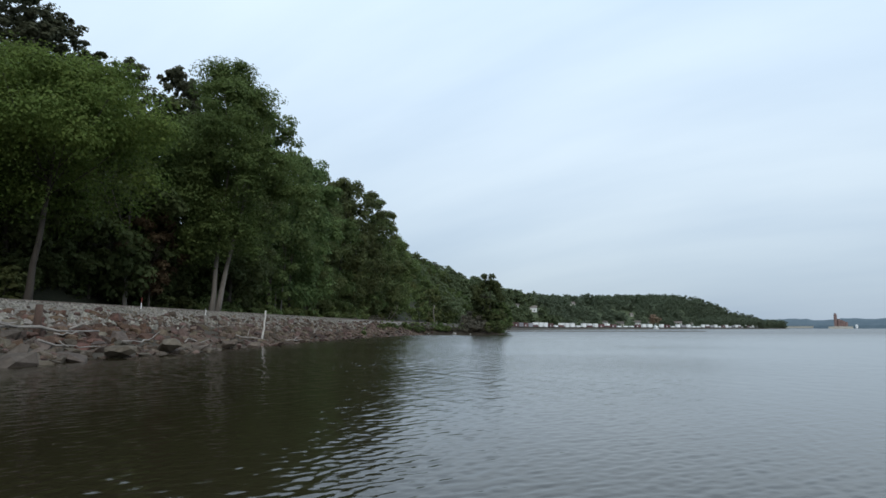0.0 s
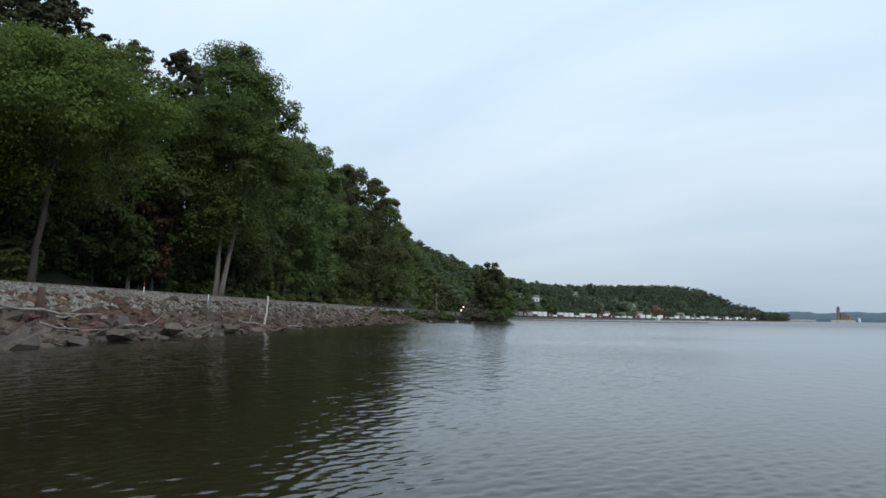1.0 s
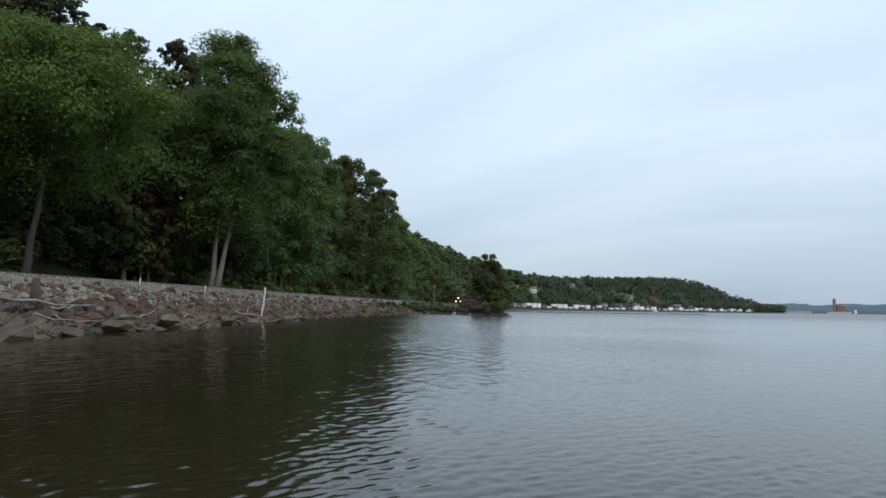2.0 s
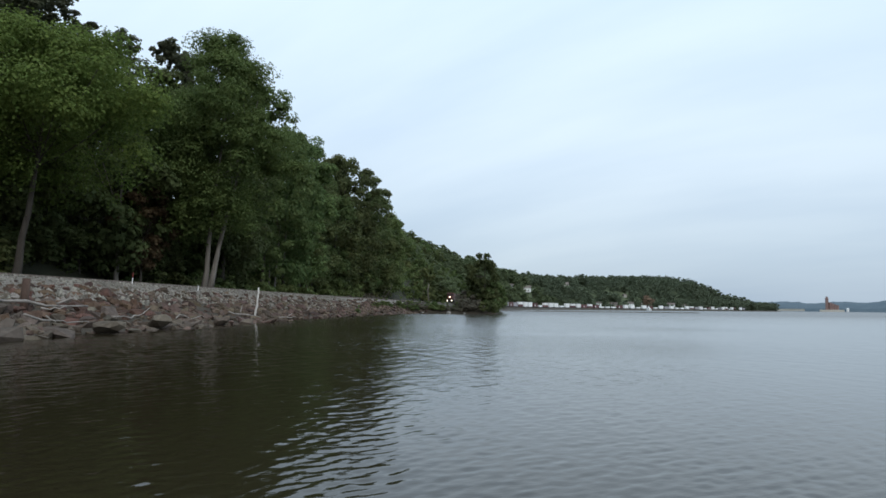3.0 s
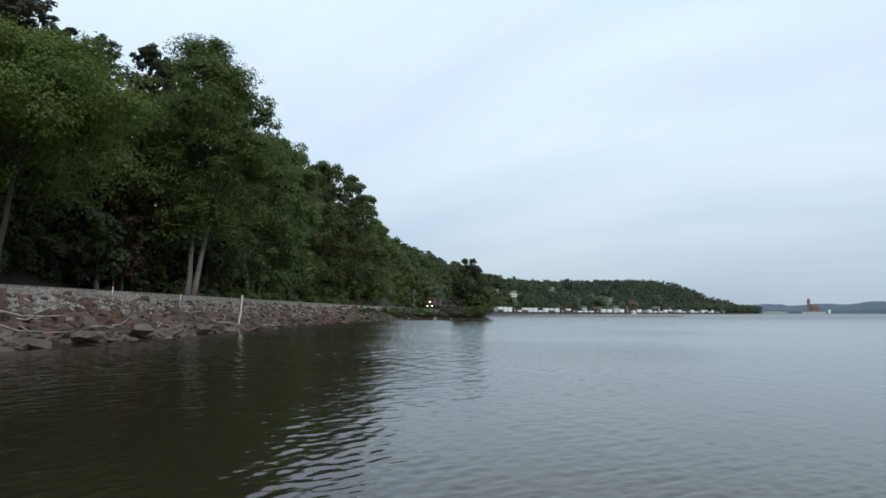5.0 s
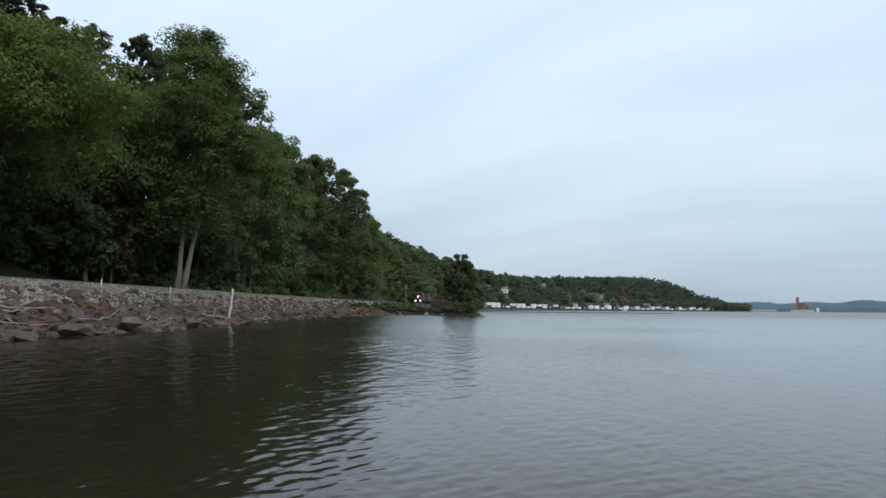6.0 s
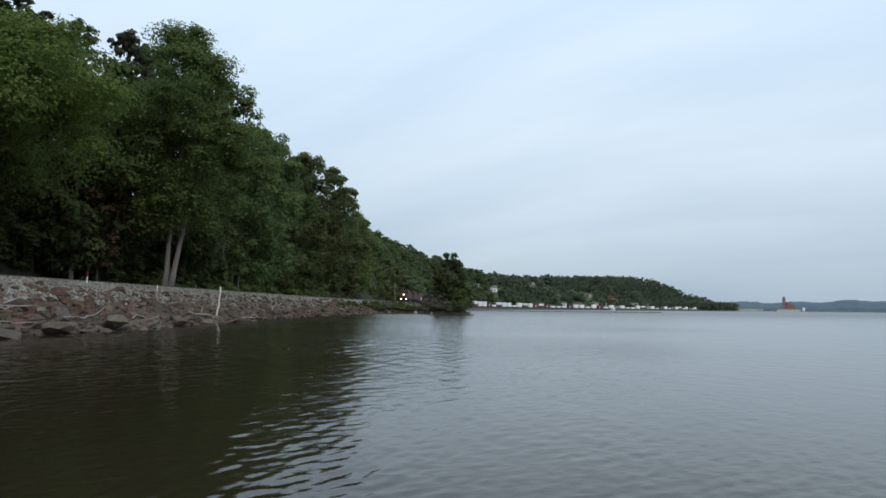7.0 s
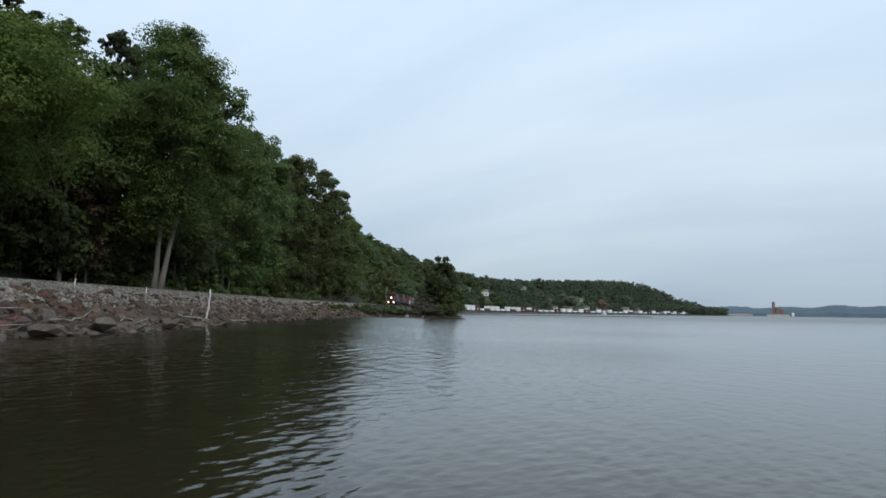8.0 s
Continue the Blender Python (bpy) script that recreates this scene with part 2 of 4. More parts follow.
    bp.inputs["Strength"].default_value, bp.inputs["Distance"].default_value = 1.0, 0.009
    l.new(total.outputs[0], bp.inputs["Height"])
    # wavelets out on the open river lean upstream, their steeper faces towards the near reach
    def calc(op, a, c):
        k = n.new("ShaderNodeMath")
        k.operation = op
        for i, v in enumerate((a, c)):
            if isinstance(v, float):
                k.inputs[i].default_value = v
            else:
                l.new(v, k.inputs[i])
        return k.outputs[0]

    off = calc("SUBTRACT", where.outputs["Y"], 30.0)
    soft_off = calc("SQRT", calc("ADD", calc("MULTIPLY", off, off), 500.0), 0.0)
    lean = n.new("ShaderNodeBump")
    lean.inputs["Strength"].default_value, lean.inputs["Distance"].default_value = 1.0, 1.0
    l.new(calc("MULTIPLY", calc("ADD", soft_off, off), 0.022), lean.inputs["Height"])
    l.new(lean.outputs[0], bp.inputs["Normal"])
    l.new(bp.outputs[0], b.inputs["Normal"])
    return m


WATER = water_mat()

# ---- builders ----


def thing(name, label, category, group="", at=None, kind=""):
    ob = new(name)
    if at is not None:
        ob.matrix_basis = at
    return tagged(ob, label, category, group, kind)


def mesh_of(name, verts, faces, material, smooth=False):
    me = bpy.data.meshes.new(name)
    me.from_pydata([tuple(v) for v in verts], [], [tuple(int(i) for i in f) for f in faces])
    me.materials.append(material)
    if smooth:
        me.polygons.foreach_set("use_smooth", [True] * len(me.polygons))
    me.update()
    return me


def quads_mesh(name, corners, material):
    """Loose quads from an array (n, 4, 3)."""
    n = len(corners)
    me = bpy.data.meshes.new(name)
    me.vertices.add(4 * n)
    me.vertices.foreach_set("co", np.asarray(corners, np.float32).ravel())
    me.loops.add(4 * n)
    me.loops.foreach_set("vertex_index", np.arange(4 * n, dtype=np.int32))
    me.polygons.add(n)
    me.polygons.foreach_set("loop_start", np.arange(0, 4 * n, 4, dtype=np.int32))
    me.materials.append(material)
    me.update(calc_edges=True)
    return me


def under(name, me, parent, label="", at=None):
    ob = new(name, me)
    ob.parent = parent
    if at is not None:
        ob.matrix_basis = at
    if label:
        ob["label"] = label
    return ob


def part(name, bm, material, parent, label="", bevel=0.0):
    if bevel:
        bmesh.ops.bevel(bm, geom=bm.edges[:], offset=bevel, segments=1, affect="EDGES")
    me = bpy.data.meshes.new(name)
    bm.to_mesh(me)
    bm.free()
    me.materials.append(material)
    return under(name, me, parent, label)


def box(bm, x0, x1, y0, y1, z0, z1):
    r = bmesh.ops.create_cube(bm, size=1.0)
    bmesh.ops.transform(bm, verts=r["verts"], matrix=Matrix.Translation(((x0 + x1) / 2, (y0 + y1) / 2, (z0 + z1) / 2)) @
                        Matrix.Diagonal((x1 - x0, y1 - y0, z1 - z0, 1)))
    return bm


def boxed(*dims):
    return box(bmesh.new(), *dims)


def tube(points, radii, sides=7):
    """Vertices and faces of a tapered tube along points."""
    pts = np.asarray(points, float)
    along = np.gradient(pts, axis=0)
    along /= np.linalg.norm(along, axis=1, keepdims=True) + 1e-9
    ref = np.array([0.31, 0.95, 0.05]) if abs(along[0][2]) > 0.7 else np.array([0.0, 0.0, 1.0])
    a = np.cross(along, ref)
    a /= np.linalg.norm(a, axis=1, keepdims=True) + 1e-9
    b = np.cross(along, a)
    ang = np.linspace(0, 2 * math.pi, sides, endpoint=False)
    rings = pts[:, None] + np.asarray(radii)[:, None, None] * (np.cos(ang)[None, :, None] * a[:, None] + np.sin(ang)[None, :, None] * b[:, None])
    v = rings.reshape(-1, 3)
    f = []
    for i in range(len(pts) - 1):
        for k in range(sides):
            f.append((i * sides + k, i * sides + (k + 1) % sides, (i + 1) * sides + (k + 1) % sides, (i + 1) * sides + k))
    f.append(tuple(range(sides))[::-1])
    f.append(tuple((len(pts) - 1) * sides + k for k in range(sides)))
    return v, f


def joined(pieces):
    vs, fs, base = [], [], 0
    for v, f in pieces:
        vs.extend(v)
        fs.extend(tuple(i + base for i in q) for q in f)
        base += len(v)
    return vs, fs


# ---- the shore line: a railway on a river bank, sweeping to the right ----
TRACK = [(-46, -190), (-41, -90), (-35, 0), (-30, 40), (-26.0, 80), (-21.6, 124), (-13, 185), (-3, 247), (9.8, 342),
         (30, 460), (68, 600), (130, 740), (215, 870), (320, 990), (440, 1120), (555, 1260), (680, 1420), (790, 1590), (880, 1800)]


def spline(points, step=2.0):
    p = np.array([np.array(points[0]) * 2 - points[1], *points, np.array(points[-1]) * 2 - points[-2]], float)
    out = []
    for i in range(1, len(p) - 2):
        n = max(4, int(np.linalg.norm(p[i + 1] - p[i]) / step))
        for k in range(n):
            t = k / n
            out.append(0.5 * (2 * p[i] + (p[i + 1] - p[i - 1]) * t + (2 * p[i - 1] - 5 * p[i] + 4 * p[i + 1] - p[i + 2]) * t * t +
                              (3 * p[i] - p[i - 1] - 3 * p[i + 1] + p[i + 2]) * t ** 3))
    out.append(p[-2])
    out = np.array(out)
    for _ in range(30):
        out[1:-1] = 0.25 * out[:-2] + 0.5 * out[1:-1] + 0.25 * out[2:]
    return out


LINE = spline(TRACK)
ARC = np.r_[0, np.cumsum(np.linalg.norm(np.diff(LINE, axis=0), axis=1))]
HEAD = np.unwrap(np.arctan2(np.gradient(LINE[:, 0]), np.gradient(LINE[:, 1])))


def along_track(s):
    """Place and heading at s metres along the track."""
    return np.interp(s, ARC, LINE[:, 0]), np.interp(s, ARC, LINE[:, 1]), np.interp(s, ARC, HEAD)


def s_at(y):
    return float(np.interp(y, LINE[:, 1], ARC))


def to_xy(s, n):
    x, y, h = along_track(s)
    return x + n * np.cos(h), y - n * np.sin(h)


def to_sn(x, y):
    i = int(np.argmin((LINE[:, 0] - x) ** 2 + (LINE[:, 1] - y) ** 2))
    d = np.array([x, y]) - LINE[i]
    return float(ARC[i] + d @ (math.sin(HEAD[i]), math.cos(HEAD[i]))), float(d @ (math.cos(HEAD[i]), -math.sin(HEAD[i])))


def ease(a, b, x):
    t = min(1.0, max(0.0, (x - a) / (b - a)))
    return t * t * (3 - 2 * t)


TOP = 3.15


def bed(y):
    """Height of the railway bed: it drops gently beyond the point."""
    return TOP - 1.3 * ease(310, 620, y)


CREST = [(-200, 27), (60, 27), (95, 20), (118, 11), (165, 11), (200, 18), (225, 18), (260, 20), (310, 24), (370, 28), (450, 33), (520, 34.5), (600, 32), (740, 25.5), (820, 26), (900, 30), (990, 35), (1080, 40), (1130, 43.5), (1180, 46.5), (1230, 48), (1330, 45), (1390, 34), (1450, 15), (1800, 2)]
SETBACK = [(-200, 8), (650, 8), (800, 14), (1000, 35), (1800, 50)]


def bank_edge(y):
    return 10.8 + 3.4 * (1 - ease(25, 95, y)) + 1.4 * ease(110, 150, y) + 0.6 * math.sin(y * 0.31) + 0.4 * math.sin(y * 0.83 + 1)


def water_edge(y):
    return bank_edge(y) + 18.5 * ease(157, 162, y) * (1 - ease(185, 240, y))


def ground_height(s, n):
    y = float(np.interp(s, ARC, LINE[:, 1]))
    w = water_edge(y)
    top = bed(y)
    rough = noise.noise((s * 0.11, n * 0.11, 3.1))
    if n >= w:
        return max(-2.5, -(n - w) * 0.45)
    if n > 2.9:
        e = bank_edge(y)
        k = min(1.0, max(0.0, (e - n) / (e - 2.9)))
        # beyond the embankment's foot lies the low ground of the wooded point
        return max(top * k ** 1.15 + 0.18 * rough * k * (1 - k) * 4, min(0.9, (w - n) * 0.35) * min(1.0, (w - e) / 6) + 0.2 * rough * min(1.0, (w - e) / 20))
    if n > -2.9:
        return top
    if n > -6:
        return top - 0.25 * math.sin((-2.9 - n) / 3.1 * math.pi) + 0.05 * rough
    crest = float(np.interp(y, *zip(*CREST)))
    back = float(np.interp(y, *zip(*SETBACK)))
    run = crest * (1.15 + 0.6 * ease(650, 900, y))
    rise = ease(0, 1, (-n - back) / max(run, 6.0))
    return top + 0.06 * min(10, -n - 6) + crest * rise + rough * min(2.5, 0.15 * (-n - 6)) + 2.5 * noise.noise((s * 0.018, n * 0.018, 9)) * rise


def ground_at(x, y):
    return ground_height(*to_sn(x, y))


def shore_ground():
    ss = list(np.arange(0, s_at(-20), 12.0)) + list(np.arange(s_at(-20), s_at(260), 1.5)) + list(np.arange(s_at(260), ARC[-1], 12.0))
    ns = [60, 45, 41, 39, 37, 34, 30, 26, 22, 18, 15, 14, 13, 12.4, 11.8, 11.2, 10.6, 10, 9.2, 8.4, 7.6, 6.8, 6, 5.2, 4.4, 3.6, 2.9, 1.5, -1.5, -2.9,
          -4.4, -6, -8, -10, -13, -16, -20, -25, -30, -36, -43, -52, -62, -75, -90, -110, -135, -165, -200, -250, -320, -450, -700]
    verts, faces, kinds = [], [], []
    for s in ss:
        for n in ns:
            x, y = to_xy(s, n)
            verts.append((x, y, ground_height(s, n)))
    m = len(ns)
    for i in range(len(ss) - 1):
        for j in range(m - 1):
            faces.append((i * m + j, (i + 1) * m + j, (i + 1) * m + j + 1, i * m + j + 1))
            mid = (ns[j] + ns[j + 1]) / 2
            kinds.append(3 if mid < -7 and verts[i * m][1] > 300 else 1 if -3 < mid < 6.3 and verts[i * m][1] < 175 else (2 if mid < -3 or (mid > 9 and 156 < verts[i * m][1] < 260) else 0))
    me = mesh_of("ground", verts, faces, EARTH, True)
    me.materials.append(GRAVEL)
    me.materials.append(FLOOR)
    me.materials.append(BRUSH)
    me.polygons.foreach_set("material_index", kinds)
    return tagged(new("ground", me), "river bank with a grey gravel railway bed and wooded hillside", "ground", kind="structure")


ground = shore_ground()


def wave_height(x, y, step_x, step_y):
    """Wind ripples, short-crested; those finer than the mesh are left to the surface."""
    rng = np.random.default_rng(77)
    gust = 0.72 + 0.28 * np.sin(x * 0.21 + 1.7 * np.sin(y * 0.083 + 0.6)) * np.sin(y * 0.16 - 0.09 * x + 0.8)
    calm = np.clip((x - 0.5 - 0.12 * y) / 7, 0, 1)
    gust *= 1 - 0.5 * calm * calm * (3 - 2 * calm)
    offshore = np.clip((y - 6) / 18, 0.12, 1.2)
    z = np.zeros_like(x)
    for length, slope, count, heading, spread in RIPPLES:
        for i in range(count):
            ln = length * rng.uniform(0.72, 1.35)
            crest = radians((heading if i % 2 or heading < 50 else -heading) + spread * rng.normal())
            kx, ky = -2 * math.pi / ln * math.sin(crest), 2 * math.pi / ln * math.cos(crest)
            drawn_by = np.minimum(6.28 / (abs(kx) * step_x + 1e-6), 6.28 / (abs(ky) * step_y + 1e-6))
            z += ((1.0 if length < 0.3 else offshore) * np.clip(drawn_by - 2.6, 0, 1) * slope * math.sqrt(2 / count) * ln / 6.28 *
                  np.sin(kx * x + ky * y + rng.uniform(0, 6.28)))
    return z * gust


# wavelength, steepness, number of trains, heading of the crests, spread of direction
RIPPLES = [(0.155, 0.048, 20, 38, 36), (0.25, 0.046, 20, 38, 34), (0.46, 0.045, 20, 36, 40), (0.40, 0.060, 28, 66, 10), (0.9, 0.040, 20, 60, 16), (2.0, 0.008, 10, 36, 70)]


def river():
    """One sheet to the horizon, finely waved on the near reach."""
    y0, y1, rows, cols = 3.4, 120.0, 580, 620
    yy = y0 * (y1 / y0) ** (np.arange(rows) / (rows - 1))
    u = np.linspace(-1, 1, cols)
    y, v = np.meshgrid(yy, u, indexing="ij")
    x = v * (5 + 0.78 * y)
    rim = np.clip((1 - np.abs(v)) / 0.06, 0, 1) * np.clip((y - y0) / 1.5, 0, 1) * np.clip((y1 - y) / 40, 0, 1)
    z = wave_height(x, y, (10 + 1.56 * y) / cols, 0.0062 * y) * rim
    i = (np.arange(rows - 1)[:, None] * cols + np.arange(cols - 1)[None]).ravel()
    quads = np.stack([i, i + 1, i + cols + 1, i + cols], 1)
    base = rows * cols
    w0, w1 = 5 + 0.78 * y0, 5 + 0.78 * y1
    rim_xy = [(-w0, y0), (w0, y0), (w1, y1), (-w1, y1), (-420, -500), (4800, -500), (4800, 4700), (-420, 4700)]
    outer = [(base + 4 + k, base + 4 + (k + 1) % 4, base + (k + 1) % 4, base + k) for k in range(4)]
    co = np.concatenate([np.stack([x.ravel(), y.ravel(), z.ravel()], 1), [(a, b, 0) for a, b in rim_xy]]).astype(np.float32)
    idx = np.concatenate([quads, outer]).astype(np.int32)
    me = bpy.data.meshes.new("water")
    me.vertices.add(len(co))
    me.vertices.foreach_set("co", co.ravel())
    me.loops.add(idx.size)
    me.loops.foreach_set("vertex_index", idx.ravel())
    me.polygons.add(len(idx))
    me.polygons.foreach_set("loop_start", np.arange(0, idx.size, 4, dtype=np.int32))
    me.polygons.foreach_set("use_smooth", np.r_[np.ones(len(quads), bool), np.zeros(4, bool)])
    me.materials.append(WATER)
    me.update(calc_edges=True)
    return tagged(new("water", me), "grey-brown rippled river water reflecting the overcast sky", "water", kind="structure")


water = river()

# ---- trees ----


def leaf_quads(rng, centres, radii, per, size, up=0.35, flat=0.8, jitter=0.22):
    """Leaves on lumpy clumps: quads near each clump's skin, facing out and up."""
    k = len(centres)
    d = rng.normal(size=(k, per, 3))
    d /= np.linalg.norm(d, axis=2, keepdims=True)
    d[..., 2] = np.where((d[..., 2] < -0.1) & (rng.random((k, per)) < 0.7), -d[..., 2], d[..., 2])
    r = radii[:, None] * (0.52 + 0.68 * rng.random((k, per)))
    p = centres[:, None] + d * r[..., None] * np.array([1, 1, flat])
    nrm = d + rng.normal(size=d.shape) * jitter + np.array([0, 0, up])
    nrm /= np.linalg.norm(nrm, axis=2, keepdims=True)
    p, nrm = p.reshape(-1, 3), nrm.reshape(-1, 3)
    a = np.cross(nrm, rng.normal(size=nrm.shape))
    a /= np.linalg.norm(a, axis=1, keepdims=True) + 1e-9
    b = np.cross(nrm, a)
    s = size * (0.6 + 0.8 * rng.random(len(p)))[:, None]
    droop = nrm * s * 0.3
    return np.stack([p - a * s * 0.55 - droop, p + b * s * 0.42, p + a * s * 0.65 - droop, p - b * s * 0.42], 1)


def crown_clumps(rng, height, base, radius, count, shape, off=(0, 0)):
    """Clump centres in an uneven crown: 'oval', 'spread' or 'cone'."""
    if count > 25:
        # big crowns: a loose filling, and lobes on it, each a boss of small clumps
        fill = int(count * 0.55)
        c0, r0 = clumps_in(rng, height, base, radius, fill, shape, off)
        mids, _ = clumps_in(rng, height - radius * 0.10, base + radius * 0.15, radius * 0.92, max(6, count // 9), shape, off)
        rads = radius * rng.uniform(0.26, 0.38, len(mids)) * np.clip(1.15 - 0.5 * (mids[:, 2] - base) / (height - base), 0.55, 1.0)
        i = np.arange(count - fill) % len(mids)
        d = rng.normal(size=(len(i), 3))
        d[:, :2] += 0.7 * (mids[i, :2] - np.array(off) * 0.5) / radius
        d /= np.linalg.norm(d, axis=1, keepdims=True)
        d[:, 2] = np.where(d[:, 2] < -0.35, -d[:, 2], d[:, 2])
        c1 = mids[i] + d * (rads[i] * rng.uniform(0.7, 1.0, len(i)))[:, None] * np.array([1, 1, 0.85])
        c1[:, 2] = np.minimum(c1[:, 2], height)
        return np.concatenate([c0, c1]), np.r_[r0, radius * rng.uniform(0.13, 0.21, len(i))]
    return clumps_in(rng, height, base, radius, count, shape, off)


def clumps_in(rng, height, base, radius, count, shape, off=(0, 0)):
    """Clump centres scattered through a crown's outline."""
    c, r = [], []
    lobes = rng.normal(size=(6, 2))
    lobes /= np.linalg.norm(lobes, axis=1, keepdims=True)
    while len(c) < count:
        t = rng.random()
        ang = rng.random() * 2 * math.pi
        if shape == "spread":
            prof = math.sin(math.pi * min(1, t * 0.82 + 0.16)) ** 0.55
        elif shape == "cone":
            prof = (1 - t) ** 0.7 * 0.95 + 0.1
        else:
            prof = math.sin(math.pi * (0.12 + 0.82 * t)) ** 0.7
        bump = 1 + 0.22 * max(lobes @ (math.cos(ang), math.sin(ang))) * math.sin(5 * t + ang) + 0.12 * rng.normal()
        q = math.sqrt(0.06 + 0.94 * rng.random())
        rr = radius * prof * bump * q
        z = base + (height - base) * t + 0.3 * rng.normal()
        c.append((rr * math.cos(ang) + off[0] * t, rr * math.sin(ang) + off[1] * t, z))
        r.append(radius * (0.20 + 0.20 * rng.random()) * (1 - 0.35 * t))
    return np.array(c), np.array(r)


def make_tree(seed, height, base, radius, clumps, per, leaf, shape, leaves, bark, trunk_r, name="tree", stems=((0, 0, 0, 0),), off=(0, 0), tuft=1.0):
    """A tree standing at its origin: trunk with limbs, and a crown of leaves."""
    rng = np.random.default_rng(seed)
    tree = new(name)
    c, r = crown_clumps(rng, height, base, radius, clumps, shape, off)
    r = r * tuft
    under("crown", quads_mesh("crown", leaf_quads(rng, c, r, per, leaf), leaves), tree)
    for bx, by, lx, ly in stems:
        top = base + (height - base) * 0.72
        t = np.linspace(0, 1, 9)
        wob = np.cumsum(rng.normal(size=(9, 2)) * 0.03 * height / 9, axis=0)
        pts = np.c_[bx + lx * t + off[0] * t * 0.6 + wob[:, 0], by + ly * t + off[1] * t * 0.6 + wob[:, 1], -0.6 + t * (top + 0.6)]
        rad = trunk_r * (1 - 0.82 * t) * (1 + 0.5 * np.exp(-t * 14))
        pieces = [tube(pts, rad, 9)]
        for j in rng.choice(len(c), min(len(c), 16 if len(stems) == 1 else 9), replace=False):
            k = rng.uniform(0.5, 0.88)
            start = np.array([np.interp(k, t, pts[:, i]) for i in range(3)])
            end = c[j]
            if end[2] < start[2] - 1:
                continue
            u = np.linspace(0, 1, 5)[:, None]
            limb = start + (end - start) * u + np.array([0, 0, -0.12 * np.linalg.norm(end - start)]) * (u * (1 - u)) * 2
            pieces.append(tube(limb, np.linspace(trunk_r * 0.26 * (1 - k * 0.6), 0.03, 5), 5))
        v, f = joined(pieces)
        under("trunk", mesh_of("trunk", v, f, bark, True), tree)
    return tree


def settle(tree, x, y, z=None, turn=0.0, size=1.0, tall=None):
    m = pose(x, y, ground_at(x, y) - 0.1 if z is None else z, 0, 0, turn) @ Matrix.Diagonal((size, size, tall or size, 1))
    return m


def plant(kinds, spots, label, category, group, used):
    """One tree per spot; the first of each kind is the built one, the rest share its meshes."""
    for i, x, y, turn, size, tall in spots:
        ob = kinds[i]
        m = settle(ob, x, y, None, turn, size, tall)
        if i in used:
            ob = copy_thing(ob, m @ Matrix.Diagonal((1 / ob.scale.x, 1 / ob.scale.y, 1 / ob.scale.z, 1)))
        else:
            ob.matrix_basis = m
            used.add(i)
        tagged(ob, label[i] if isinstance(label, dict) else label, category, group)


# tall trees that stand along the line, each with its own shape
maple = make_tree(11, 19.4, 8.2, 10.0, 190, 400, 0.215, "spread", LEAF_LIGHT, BARK, 0.33, "maple_tree", ((0.55, 0, 0.5, 0.5),), (4.0, -3.0))
maple.matrix_basis = pose(-35.4, 57.0, ground_at(-35.4, 57.0) - 0.1)
tagged(maple, "broad bright green maple leaning over the railway bed", "tree")
cottonwood = make_tree(17, 29.0, 6.4, 7.5, 360, 270, 0.23, "spread", LEAF_COTTON, BARK_PALE, 0.31, "cottonwood_tree",
                       ((0.28, 0, 0.5, 0.2), (0.80, 0.3, 3.0, 0.6)), (2.6, -0.8))
cottonwood.matrix_basis = pose(-27.4, 80.0, ground_at(-27.4, 80.0) - 0.1)
tagged(cottonwood, "tall twin-trunked cottonwood with pale bark beside the railway", "tree")

TALL = [make_tree(21, 26, 2.4, 6.4, 125, 126, 0.38, "oval", LEAF_MID, BARK, 0.30),
        make_tree(22, 23, 2.0, 5.8, 110, 126, 0.38, "oval", LEAF_DARK, BARK, 0.28),
        make_tree(23, 20, 2.0, 6.6, 110, 126, 0.38, "spread", LEAF_MID, BARK, 0.28),
        make_tree(24, 17, 2.0, 5.0, 90, 126, 0.38, "oval", LEAF_DARK, BARK_PALE, 0.22)]
ROW_LABEL = {0: "tall mid-green deciduous tree at the foot of the bluff", 1: "tall dark green deciduous tree at the foot of the bluff",
             2: "spreading mid-green tree at the foot of the bluff", 3: "slender dark green tree with a pale trunk"}
tall_used = set()
plant(TALL, [(1, -29.5, 94, 40, 1.1, 1.28), (0, -27.8, 109, 80, 1.15, 1.26), (3, -30.5, 98, 10, 1.0, 1.0), (2, -27.0, 119, 150, 1.0, 1.46), (0, -26.2, 129, 200, 1.05, 1.14), (1, -26.0, 141, 300, 1.05, 1.18),
             (1, -24.0, 160, 75, 1.25, 1.44), (2, -25.5, 151, 30, 1.0, 1.3), (1, -22.5, 175, 145, 1.4, 1.5), (1, -21.3, 190, 275, 1.42, 1.5), (1, -19.0, 205, 15, 1.42, 1.42), (2, -16.8, 219, 95, 1.15, 1.36),
             (3, -16.5, 236, 195, 1.1, 1.1), (1, -33, 178, 195, 1.1, 1.2), (0, -30, 195, 315, 1.1, 1.05),
             (3, -34.5, 74, 60, 1.1, 1.2), (1, -36.0, 86, 310, 1.0, 1.14), (1, -40.0, 62, 130, 1.0, 0.98), (3, -41, 72, 250, 1.1, 1.3), (2, -45, 52, 20, 1.1, 1.2), (1, -43, 40, 75, 1.1, 1.1), (0, -50, 46, 190, 1.1, 1.1),
             (2, -33, 113, 240, 1.0, 1.2), (3, -24.5, 168, 110, 1.0, 0.9), (1, -34, 132, 10, 0.95, 0.95), (2, -31, 148, 60, 0.95, 1.0)],
      ROW_LABEL, "tree", "trees at the foot of the bluff", tall_used)

